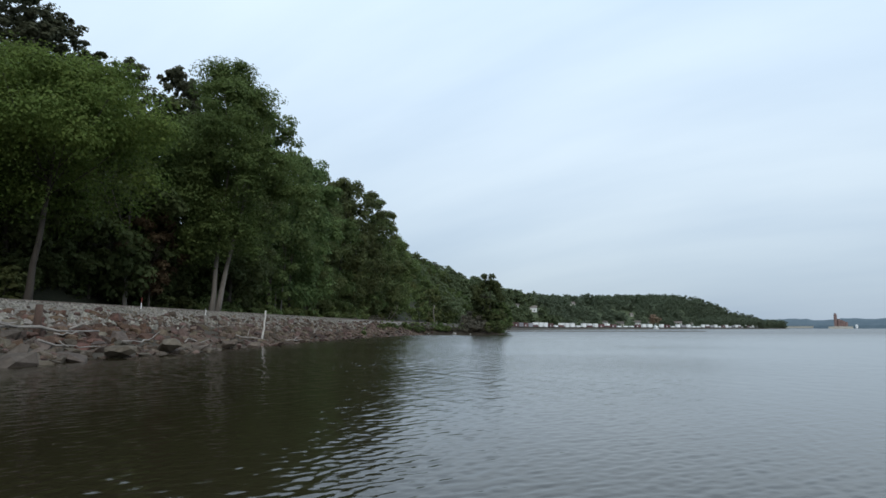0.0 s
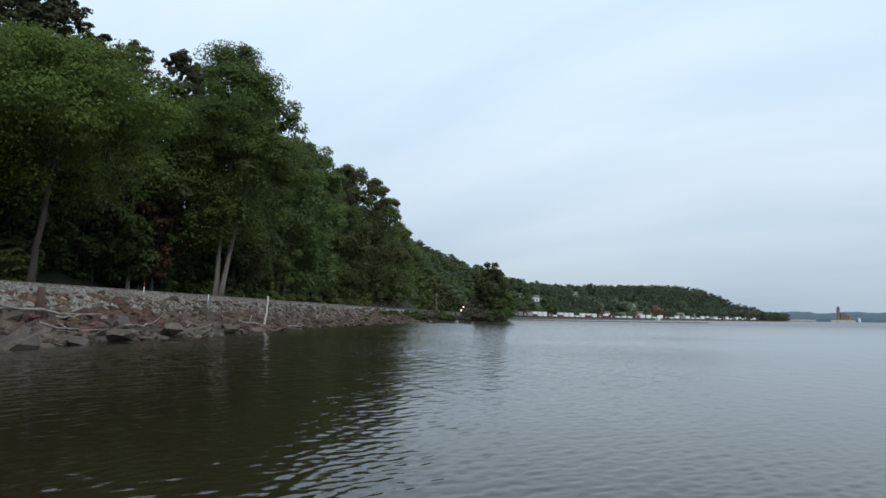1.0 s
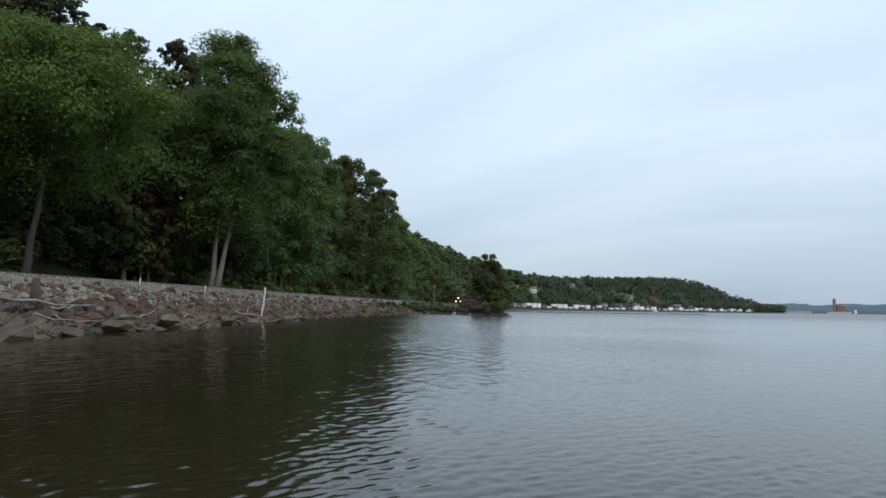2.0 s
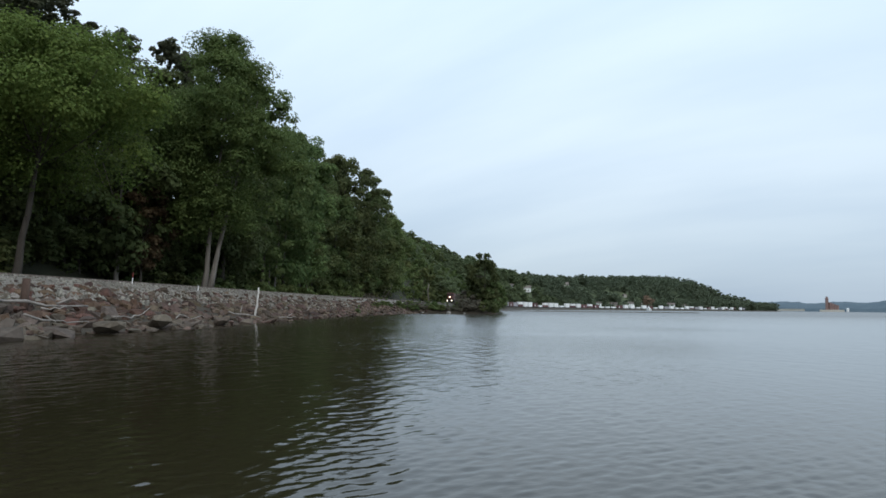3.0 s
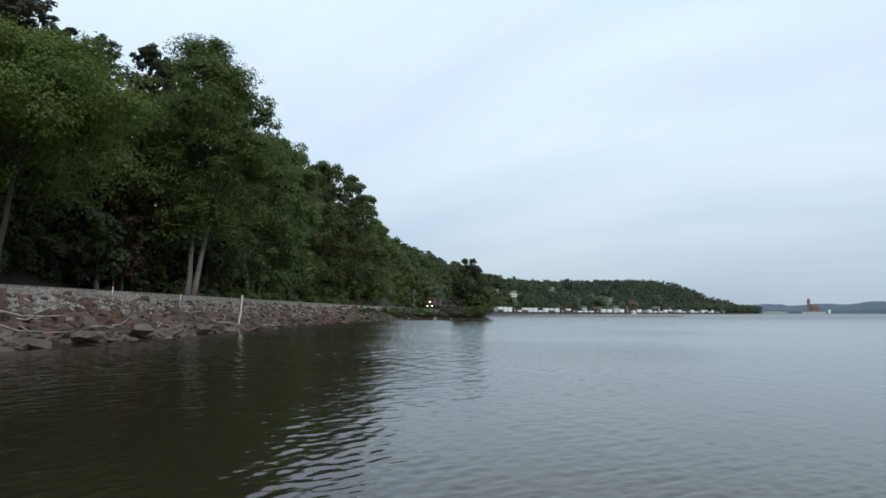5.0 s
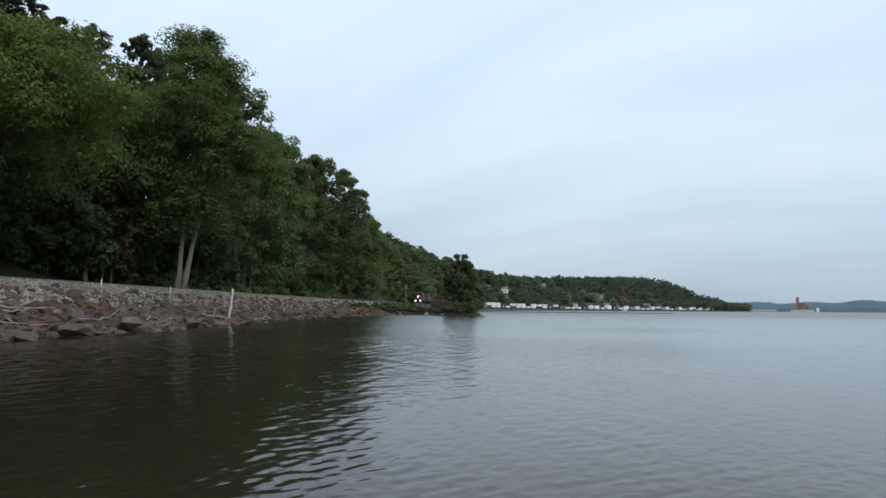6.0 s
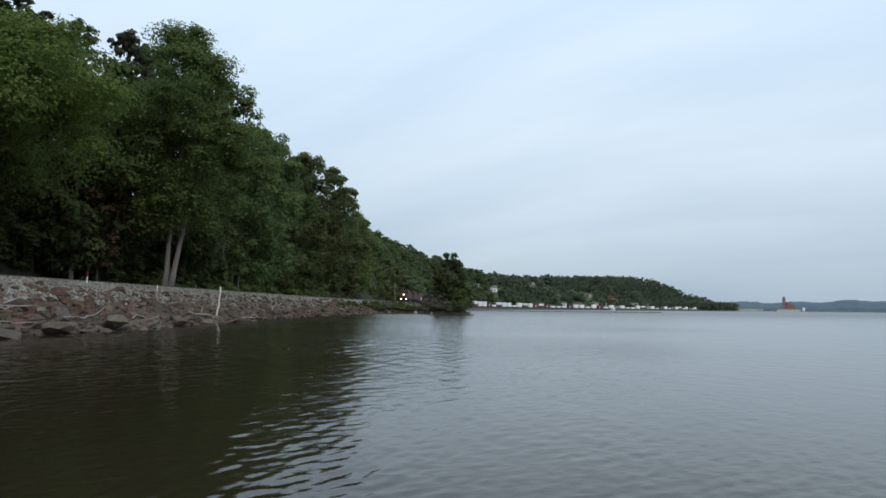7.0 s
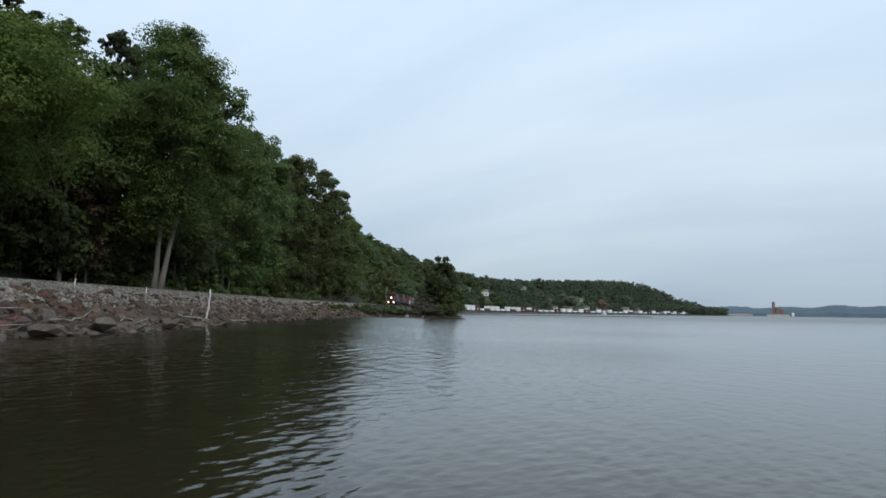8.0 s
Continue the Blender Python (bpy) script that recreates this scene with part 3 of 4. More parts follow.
# open-crowned oaks on the slope behind
OAK = [make_tree(27, 25, 5.0, 4.8, 330, 32, 0.36, "oval", LEAF_OAK, BARK, 0.25, "oak_tree", tuft=0.58),
       make_tree(28, 25, 6.0, 4.4, 330, 32, 0.36, "oval", LEAF_OAK, BARK, 0.25, "oak_tree", tuft=0.58)]
plant(OAK, [(0, -46.0, 97, 30, 1.0, 0.94), (1, -38.2, 96, 100, 1.1, 1.29), (0, -35.4, 97, 200, 0.9, 1.28), (1, -38.4, 88, 140, 1.1, 0.96), (0, -36.2, 85, 50, 1.0, 0.86), (1, -49.6, 92, 300, 1.0, 0.82), (0, -52.0, 88, 160, 1.1, 0.86),
            (1, -50.6, 82, 20, 1.2, 0.85), (0, -56.5, 85, 250, 1.3, 0.95), (1, -53.0, 76, 70, 1.3, 1.0)],
      "open-crowned grey-green oak on the slope behind", "tree", "oaks on the slope", set())

MIDDLE = [make_tree(31, 15, 1.0, 5.0, 56, 36, 0.76, "oval", LEAF_DARK, BARK, 0.22),
          make_tree(32, 13, 0.8, 5.4, 56, 36, 0.76, "spread", LEAF_MID, BARK, 0.22),
          make_tree(33, 16, 1.0, 4.8, 56, 36, 0.76, "oval", LEAF_MID, BARK, 0.2)]
UNDER = [make_tree(34, 9.0, 0.6, 3.4, 44, 76, 0.33, "oval", LEAF_DARK, BARK, 0.12),
         make_tree(35, 8.0, 0.6, 3.6, 44, 76, 0.33, "spread", LEAF_MID, BARK, 0.12)]
mid_used = set()
spots, rng = [], np.random.default_rng(5)
for k in range(130):
    y = -10 + 470 * ((k + rng.random()) / 130) ** 1.15
    n = -11 - 50 * rng.random() ** 0.9
    if y > 150:
        n = -7.5 - 34 * rng.random()
    x, yy = to_xy(s_at(y), n)
    if math.hypot(x + 34.7, yy - 57) < 6:
        continue
    spots.append((int(rng.integers(3)), float(x), float(yy), float(rng.random() * 360), float(rng.uniform(0.8, 1.2)), float(rng.uniform(0.85, 1.2))))
low_spots = []
for k in range(56):
    x, yy = to_xy(s_at(60 + 154 * (k + rng.random()) / 56), -8.2 - 4.5 * rng.random())
    if math.hypot(x + 35.4, yy - 57) < 3:
        continue
    low_spots.append((int(rng.random() > 0.65), float(x), float(yy), float(rng.random() * 360), float(rng.uniform(0.85, 1.25)), float(rng.uniform(0.7, 1.25))))
plant(UNDER, low_spots, {0: "young dark green tree in the understory", 1: "young mid-green tree in the understory"}, "tree", "young trees along the line", set())
plant(MIDDLE, spots, {0: "dark green deciduous tree on the wooded bluff", 1: "rounded mid-green tree on the wooded bluff", 2: "mid-green deciduous tree on the wooded bluff"},
      "tree", "trees on the bluff", mid_used)

# the wooded point
POINT = [make_tree(41, 11.0, 0.6, 4.2, 70, 120, 0.42, "oval", LEAF_DARK, BARK, 0.2),
         make_tree(42, 8.5, 0.4, 4.0, 60, 120, 0.42, "spread", LEAF_MID, BARK, 0.18)]
point_used = set()
plant(POINT, [(0, 11.2, 165, 0, 1.0, 1.22), (1, 14.0, 169, 50, 0.8, 0.9), (0, 10.2, 171, 120, 0.85, 0.8), (1, 10.0, 177, 200, 1.0, 1.0), (1, 12.6, 163.5, 260, 0.55, 0.6),
              (0, 13.5, 180, 290, 0.8, 0.7)],
      {0: "dense dark green tree on the low wooded point", 1: "bushy green willow on the low wooded point"}, "tree", "trees on the point", point_used)

brown_tree = make_tree(61, 11.5, 2.5, 3.2, 60, 120, 0.30, "oval", LEAF_BROWN, BARK, 0.16, "tree")
brown_tree.matrix_basis = pose(-32.8, 76, ground_at(-32.8, 76) - 0.1)
tagged(brown_tree, "small dull brown tree in the shade of the maple", "tree")

slender = make_tree(25, 17, 7.0, 3.0, 70, 120, 0.32, "oval", LEAF_MID, BARK_PALE, 0.15, "tree", ((0, 0, -0.3, 0.1), (0.7, 0.2, 0.9, 0.2)))
slender.matrix_basis = pose(-27.4, 112, ground_at(-27.4, 112) - 0.1)
tagged(slender, "slender tree with two thin pale trunks beside the railway", "tree")
slim = make_tree(26, 15, 6.0, 2.8, 60, 120, 0.32, "oval", LEAF_DARK, BARK_PALE, 0.15, "tree")
slim.matrix_basis = pose(-24.8, 130, ground_at(-24.8, 130) - 0.1)
tagged(slim, "slim dark green tree with a bare lower trunk", "tree")

# ---- bushes and weeds ----


def make_bush(seed, height, radius, leaves, name="bush", leaf=0.3):
    rng = np.random.default_rng(seed)
    ob = new(name)
    c, r = crown_clumps(rng, height, 0.3, radius, 16, "oval")
    under("leaves", quads_mesh("leaves", leaf_quads(rng, c, r * 1.4, 64, leaf * 0.95), leaves), ob)
    pieces = [tube(np.array([(0, 0, -0.4), c[j] * 0.5, c[j]]), [0.05, 0.035, 0.01], 5) for j in range(6)]
    v, f = joined(pieces)
    under("stem", mesh_of("stem", v, f, BARK), ob)
    return ob


BUSH = [make_bush(51, 3.6, 2.2, LEAF_DARK), make_bush(52, 2.6, 2.0, LEAF_MID), make_bush(53, 1.6, 1.5, GRASS), make_bush(54, 2.2, 2.0, LEAF_GREY)]
BUSH_LABEL = {0: "tall dark green understory bush beside the gravel bed", 1: "mid-green understory bush beside the gravel bed", 2: "low bright green weeds beside the gravel", 3: "bare greyish-brown brush on the bank"}
bush_used = set()
rng = np.random.default_rng(6)
spots = []
for k in range(95):
    y = 25 + 150 * (k / 95)
    if y < 72 and k % 2:
        continue
    n = (-6.3 if y > 78 else -9.0) - 6.0 * rng.random()
    x, yy = to_xy(s_at(y), n)
    i = 0 if rng.random() < 0.6 or y < 75 else 1
    spots.append((i, float(x), float(yy), float(rng.random() * 360), float(rng.uniform(0.8, 1.3)), float(rng.uniform(0.8, 1.5))))
for k in range(60):
    y = 84 + 84 * rng.random() ** 0.8
    x, yy = to_xy(s_at(y), -3.5 - 1.3 * rng.random())
    spots.append((2, float(x), float(yy), float(rng.random() * 360), float(rng.uniform(0.7, 1.4)), float(rng.uniform(0.6, 1.3))))
for x, y, i, size in [(-2.5, 160.5, 2, 1.2), (0.5, 161, 2, 1.0), (-4.5, 162, 2, 1.0), (2.5, 163, 2, 0.6), (4.5, 161.5, 2, 0.7), (7.6, 160.8, 3, 1.1), (9.5, 161.0, 3, 1.0), (13, 160.5, 0, 0.7),
                      (-7, 165, 2, 1.1), (-9, 160, 2, 0.9), (-1, 168, 1, 0.8), (3, 170, 2, 0.6), (7.5, 174, 3, 1.2), (-5, 172, 2, 1.3), (-10.6, 150, 2, 0.7), (-12.5, 137, 2, 0.6), (-11.4, 143, 2, 0.7),
                      (-13.2, 112, 2, 0.5), (13.8, 162, 0, 0.6), (14.4, 167, 0, 0.8), (10.4, 157.2, 0, 0.6), (12.0, 157.6, 0, 0.7), (8.4, 157.4, 3, 0.9), (6.4, 157.4, 3, 0.9), (4.4, 157.4, 3, 0.5), (2.6, 157.6, 3, 0.5), (0.8, 157.4, 2, 0.8), (-1.2, 157.4, 2, 0.9), (-3.4, 157.4, 3, 0.7), (6.6, 163, 3, 1.4), (8.0, 165, 3, 1.8), (7.0, 168, 3, 1.8), (-5.4, 157.0, 2, 0.8), (13.2, 158.6, 0, 0.6), (13.0, 163, 0, 0.8), (13.4, 166, 0, 0.7), (-8, 157.5, 2, 0.6), (-10, 156, 3, 0.5), (-6.8, 160.5, 3, 0.8)]:
    spots.append((i, x, y, x * 77 % 360, size, min(size, 0.7) if -7 < x < 4.6 else size))
spots.append((1, -0.8, 163.5, 40, 0.6, 0.8))
for k in range(12):
    x, yy = to_xy(s_at(150 + 4 * k), -4.6 - 1.2 * rng.random())
    spots.append((3, float(x), float(yy), float(rng.random() * 360), 0.8, float(rng.uniform(0.5, 0.9))))
plant(BUSH, spots, BUSH_LABEL, "bush", "bushes along the bank", bush_used)

# ---- far woods: too many to count ----


def far_woods(name, label, y0, y1, n0, n1, count, seed, per, leaf, tree_h, leaves=LEAF_HAZED):
    rng = np.random.default_rng(seed)
    quads = []
    for _ in range(count):
        s = s_at(y0) + (s_at(y1) - s_at(y0)) * rng.random()
        n = n0 + (n1 - n0) * rng.random()
        x, y = to_xy(s, n)
        if any(math.hypot(x - a, y - b) < r for a, b, r in GLADES):
            continue
        h = tree_h * rng.uniform(0.65, 1.15)
        c, r = crown_clumps(rng, h, h * 0.08, h * 0.50, 14, "oval")
        quads.append(leaf_quads(rng, c + (x, y, ground_height(s, n)), r * 1.1, per, leaf, 1.8, 0.85, 0.14))
    return tagged(new(name, quads_mesh(name, np.concatenate(quads), leaves)), label, "trees", kind="stuff")


HOUSES = [(98.2, 747.4, 8, 6, 4.6, -15, WHITE, "white two-storey house on the wooded hillside"),
          (219.2, 926.4, 6, 5, 4.0, -30, WHITE, "white gabled house behind the railway"),
          (311.1, 1042.6, 4, 4, 5.5, -20, WHITE, "tall narrow white house beside the autumn tree"),
          (77.2, 707.5, 3, 3, 2.8, 0, WHITE, "tiny white shed on the wooded hillside"),
          (180.1, 954.4, 7, 5, 3.0, 10, PALE, "pale low house high on the hill"),
          (289.9, 1054.7, 5, 5, 3.0, 10, PALE, "pale house half hidden in the trees"),
          (290.8, 1025.5, 9, 7, 4.0, -20, WHITE, "low white house behind the railway"),
          (389.9, 1137.0, 12, 7, 4.0, -25, WHITE, "long white house near the end of the shore"),
          (252.0, 975.0, 10, 7, 4.0, -20, PALE, "pale low house behind the railway"),
          (425.0, 1175.0, 9, 7, 4.5, -25, WHITE, "white house under the end of the hill")]
AUTUMN = (332.1, 1078.0)
# clearings round the houses, and a field high on the hill
GLADES = [(297.7, 1103.8, 14), (312, 1110, 10), *[(AUTUMN[0] * k, AUTUMN[1] * k, 11) for k in (1.0, 0.985, 0.97, 0.955, 0.94)]]
for hx, hy, wide, *_ in HOUSES:
    GLADES += [(hx * k, hy * k, 5 + wide * 0.6) for k in (1.0, 0.985, 0.97, 0.955)]

far_woods("far_woods", "dark green woods on the bluff beyond the point", 330, 760, -9, -75, 680, 61, 14, 1.7, 13, LEAF_HILL)
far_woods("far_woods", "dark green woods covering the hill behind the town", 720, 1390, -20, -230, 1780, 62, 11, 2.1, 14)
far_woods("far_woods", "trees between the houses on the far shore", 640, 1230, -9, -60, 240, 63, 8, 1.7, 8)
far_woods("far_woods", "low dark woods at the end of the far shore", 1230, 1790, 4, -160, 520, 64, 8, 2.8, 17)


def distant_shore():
    """Low wooded hills round the rest of the horizon, distance haze painted in as blue."""
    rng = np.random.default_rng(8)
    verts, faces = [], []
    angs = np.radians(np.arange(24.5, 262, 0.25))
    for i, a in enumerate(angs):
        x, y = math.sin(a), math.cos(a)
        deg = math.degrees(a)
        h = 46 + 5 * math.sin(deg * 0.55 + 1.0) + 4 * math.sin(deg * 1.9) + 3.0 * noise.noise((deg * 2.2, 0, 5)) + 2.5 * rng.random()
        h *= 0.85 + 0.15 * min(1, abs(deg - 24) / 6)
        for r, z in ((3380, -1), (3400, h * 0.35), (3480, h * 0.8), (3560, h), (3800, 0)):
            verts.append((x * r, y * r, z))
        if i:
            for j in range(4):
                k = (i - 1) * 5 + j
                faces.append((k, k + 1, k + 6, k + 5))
    return tagged(new("backdrop", mesh_of("backdrop", verts, faces, HAZED_HILLS)), "low wooded hills across the wide river, tinted blue for distance haze", "hills", kind="structure")


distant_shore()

# ---- riprap, slabs and gravel on the bank ----


def rock_mesh(seed, material, flat=0.7):
    rng = np.random.default_rng(seed)
    bm = bmesh.new()
    for _ in range(18):
        d = rng.normal(size=3)
        d /= max(abs(d)) ** 0.6 * np.linalg.norm(d) ** 0.4
        bm.verts.new(tuple(d * np.array([0.62, 0.5, 0.5 * flat]) * rng.uniform(0.75, 1.0)))
    res = bmesh.ops.convex_hull(bm, input=bm.verts[:])
    bmesh.ops.delete(bm, geom=[v for v in bm.verts if not v.link_faces], context="VERTS")
    me = bpy.data.meshes.new("rock")
    bm.to_mesh(me)
    bm.free()
    me.materials.append(material)
    return me


ROCKS = [rock_mesh(100 + i, STONE if i % 7 in (0, 3) else STONE_RED, 0.68 + 0.06 * (i % 6)) for i in range(14)]
SLABS = [rock_mesh(140 + i, STONE_WET, 0.58) for i in range(5)]


def lay_riprap():
    rng = np.random.default_rng(9)
    near, far = 0, []
    count = 0
    for y in np.arange(12, 161, 0.5):
        for n in np.arange(3.8, 15.8, 0.58):
            nn = n + rng.uniform(-0.4, 0.4)
            yy = y + rng.uniform(-0.35, 0.35)
            s = s_at(yy)
            w = water_edge(yy)
            if nn > w + 0.35 or rng.random() < 0.12:
                continue
            if nn < 5.4 and rng.random() < 0.90 - 0.55 * (nn - 3.8) / 1.6:
                continue
            x, yr = to_xy(s, nn)
            z = ground_height(s, nn)
            size = (0.26 + 0.60 * rng.random() ** 1.8) * (1.15 if nn > 8 else 0.95)
            if rng.random() < 0.06:
                size *= 1.5
            mesh = SLABS[int(rng.integers(5))] if nn > w - 1.7 else ROCKS[int(rng.integers(14))]
            m = pose(x, yr, z + 0.02 * size, rng.uniform(-28, 28), rng.uniform(-28, 28) + 14, rng.uniform(0, 360)) @ \
                Matrix.Diagonal((size * rng.uniform(0.9, 1.4), size, size, 1))
            if 22 < yr < 50 and near < 300 and size > 0.55:
                ob = new("rock", mesh)
                ob.parent = riprap
                ob.matrix_basis = m
                near += 1
            else:
                far.append((mesh, m))
    v, f, base = [], [], 0
    for mesh, m in far:
        v.extend(tuple(m @ q.co) for q in mesh.vertices)
        f.extend(tuple(i + base for i in p.vertices) for p in mesh.polygons)
        base += len(mesh.vertices)
    ob = new("rock_rest", mesh_of("rock_rest", v, f, STONE_MIX))
    ob.parent = riprap
    tagged(ob, kind="stuff")


riprap = thing("riprap", "angular brown and grey riprap boulders on the bank", "rocks")
lay_riprap()


def scatter_gravel():
    rng = np.random.default_rng(10)
    oct_v = np.array([(1, 0, 0), (-1, 0, 0), (0, 1, 0), (0, -1, 0), (0, 0, 1), (0, 0, -1)], float)
    oct_f = [(0, 2, 4), (2, 1, 4), (1, 3, 4), (3, 0, 4), (2, 0, 5), (1, 2, 5), (3, 1, 5), (0, 3, 5)]
    v, f, base = [], [], 0
    for _ in range(9000):
        yy = 16 + 110 * rng.random() ** 1.6
        nn = 2.4 + 5.5 * rng.random() ** 1.4
        s = s_at(yy)
        x, y = to_xy(s, nn)
        size = rng.uniform(0.05, 0.13) * (1 if nn < 5.5 else 1.8)
        q = oct_v * size * rng.uniform(0.6, 1.3, 3) + rng.normal(size=(6, 3)) * size * 0.18
        v.extend(q + (x, y, ground_height(s, nn) + 0.03))
        f.extend(tuple(i + base for i in t) for t in oct_f)
        base += 6
    tagged(new("gravel", mesh_of("gravel", v, f, GRAVEL_BITS)), "loose grey ballast stones on the railway shoulder", "gravel", kind="stuff")


scatter_gravel()

# ---- railway track ----


def rail_track():
    ob = thing("railway_track", "rusty railway track on a gravel bed", "railway track", kind="structure")
    ss = np.arange(s_at(-60), s_at(1200), 8.0)
    for side in (-0.72, 0.72):
        v, f = [], []
        for i, s in enumerate(ss):
            for dn, z in ((-0.06, 0.12), (-0.035, 0.30), (0.035, 0.30), (0.06, 0.12)):
                x, y = to_xy(s, side + dn)
                v.append((x, y, bed(y) + z))
            if i:
                f.extend((4 * (i - 1) + j, 4 * (i - 1) + j + 1, 4 * i + j + 1, 4 * i + j) for j in range(3))
        under("rail", mesh_of("rail", v, f, STEEL), ob)
    pieces = []
    for s in np.arange(s_at(0), s_at(200), 0.6):
        x, y, h = along_track(s)
        m = Matrix.Translation((x, y, bed(y) + 0.06)) @ Matrix.Rotation(-h, 4, "Z")
        c = [m @ Vector((a * 1.3, b * 0.11, e * 0.08)) for e in (-1, 1) for a, b in ((-1, -1), (1, -1), (1, 1), (-1, 1))]
        pieces.append(([tuple(p) for p in c], [(0, 3, 2, 1), (4, 5, 6, 7), (0, 1, 5, 4), (1, 2, 6, 5), (2, 3, 7, 6), (3, 0, 4, 7)]))
    v, f = joined(pieces)
    tagged(under("sleepers", mesh_of("sleepers", v, f, POSTWOOD), ob), kind="stuff")


rail_track()

# ---- driftwood, posts and stakes ----


def stick(name, points, radii, label, category="driftwood", material=None, twigs=(), group="driftwood on the bank"):
    knots = np.random.default_rng(len(label)).uniform(0.55, 1.1, len(radii))
    radii = np.asarray(radii) * (knots if material is None else 1.0)
    pieces = [tube(points, radii, 9)]
    for tw in twigs:
        pieces.append(tube(tw, np.linspace(radii[0] * 0.6, 0.015, len(tw)), 6))
    v, f = joined(pieces)
    me = mesh_of(name, v, f, material or DRIFT, True)
    return tagged(new(name, me), label, category, group)


def bent(a, b, n=7, sag=0.08, seed=1, crook=0.020):
    rng = np.random.default_rng(seed)
    t = np.linspace(0, 1, n)[:, None]
    p = np.array(a) + (np.array(b) - np.array(a)) * t
    ln = np.linalg.norm(np.array(b) - np.array(a))
    return p + rng.normal(size=p.shape) * ln * crook + np.array([0, 0, -sag * ln]) * (t * (1 - t))


stick("driftwood_log", bent((-20.6, 29.0, 1.55), (-18.7, 37.6, 1.35), sag=-0.01), np.linspace(0.114, 0.051, 7), "long bleached driftwood log on the boulders",
      twigs=[bent((-19.9, 32.0, 1.55), (-20.4, 30.2, 2.0), 4), bent((-19.2, 35.2, 1.45), (-18.5, 36.2, 1.95), 4)])
stick("driftwood_branch", bent((-21.0, 29.6, 2.05), (-20.6, 33.2, 1.75), seed=2), np.linspace(0.078, 0.028, 7), "short bleached driftwood branch on the boulders")
stick("driftwood_branch", bent((-18.3, 31.0, 0.95), (-17.4, 34.8, 0.60), seed=3), np.linspace(0.066, 0.022, 7), "pale driftwood branch near the waterline",
      twigs=[bent((-18.0, 32.2, 0.9), (-17.4, 32.0, 0.62), 4)])
stick("driftwood_branch", bent((-19.2, 33.9, 1.20), (-18.7, 35.3, 1.32), seed=4), np.linspace(0.060, 0.028, 7), "stub of pale driftwood between boulders")
stick("driftwood_branch", bent((-17.9, 38.6, 0.78), (-17.7, 42.0, 0.95), sag=0.12, seed=5), np.linspace(0.060, 0.034, 7), "crooked pale driftwood near the waterline",
      twigs=[bent((-17.7, 41.8, 0.9), (-18.0, 43.6, 1.30), 4)])
stick("driftwood_branch", bent((-16.9, 44.6, 0.80), (-16.3, 48.6, 0.62), seed=6), np.linspace(0.054, 0.017, 7), "thin pale driftwood branch near the waterline")
stick("driftwood_log", bent((-17.3, 57.4, 0.95), (-15.2, 60.4, 0.55), seed=7), np.linspace(0.090, 0.045, 7), "pale driftwood log at the waterline beside the white pole",
      twigs=[bent((-16.6, 58.4, 0.9), (-16.8, 59.6, 1.45), 4)])
stick("driftwood_branch", bent((-14.7, 64.6, 0.42), (-13.6, 66.4, 0.40), seed=8), np.linspace(0.084, 0.028, 7), "pale driftwood piece at the waterline",
      twigs=[bent((-14.2, 65.4, 0.42), (-14.0, 66.6, 0.75), 4)])
stick("driftwood_branch", bent((-15.4, 81.6, 0.95), (-15.0, 82.6, 1.75), seed=9), np.linspace(0.084, 0.028, 7), "forked pale driftwood on the rocks",
      twigs=[bent((-15.2, 82.0, 1.2), (-14.4, 82.6, 1.7), 4)])
stick("white_pole", bent((-16.35, 61.6, 0.1), (-16.0, 61.6, 3.05), sag=0.0, seed=12, crook=0.006) + np.sin(np.linspace(0, math.pi, 7))[:, None] * np.array([0.10, 0, 0]),
      np.linspace(0.092, 0.066, 7), "crooked bleached white pole standing in the rocks", "pole", BLEACHED, (), "")
stick("wooden_post", [(-21.3, 36.0, 0.9), (-21.3, 36.0, 1.8), (-21.25, 36.0, 2.75)], [0.21, 0.2, 0.19], "dark weathered square-cut post standing in the bank", "post", POSTWOOD, (), "")
stick("dead_tree", bent((-2.2, 167, 0.4), (-2.3, 167, 6.9), sag=0.0, seed=13), np.linspace(0.16, 0.09, 7), "thin grey dead tree trunk on the point", "tree", BARK_PALE, (), "")


def marker_stake(x, y, height, red):
    z = ground_at(x, y)
    ob = thing("marker_stake", "white marker stake with a red top beside the track" if red else "short pale marker stake beside the track", "stake", "stakes beside the track",
               pose(x, y, z - 0.15, 2, 3, 20))
    low = height * (0.55 if red else 1.0)
    part("stake", boxed(-0.036, 0.036, -0.03, 0.03, 0, low + 0.15), WHITE, ob, "", 0.012)
    if red:
        part("stake_top", boxed(-0.031, 0.031, -0.026, 0.026, low + 0.15, height + 0.15), RED_PAINT, ob, "faded red top", 0.012)


marker_stake(-25.2, 57.0, 0.95, True)
marker_stake(-23.4, 67.4, 0.50, False)


def slab(x, y, z, sx, sy, sz, tilt, turn, i):
    ob = new("slab_rock", SLABS[i])
    ob.matrix_basis = pose(x, y, z, tilt, -6, turn) @ Matrix.Diagonal((sx, sy, sz, 1))
    tagged(ob, "large flat dark grey slab at the waterline", "rock", "slabs at the waterline")


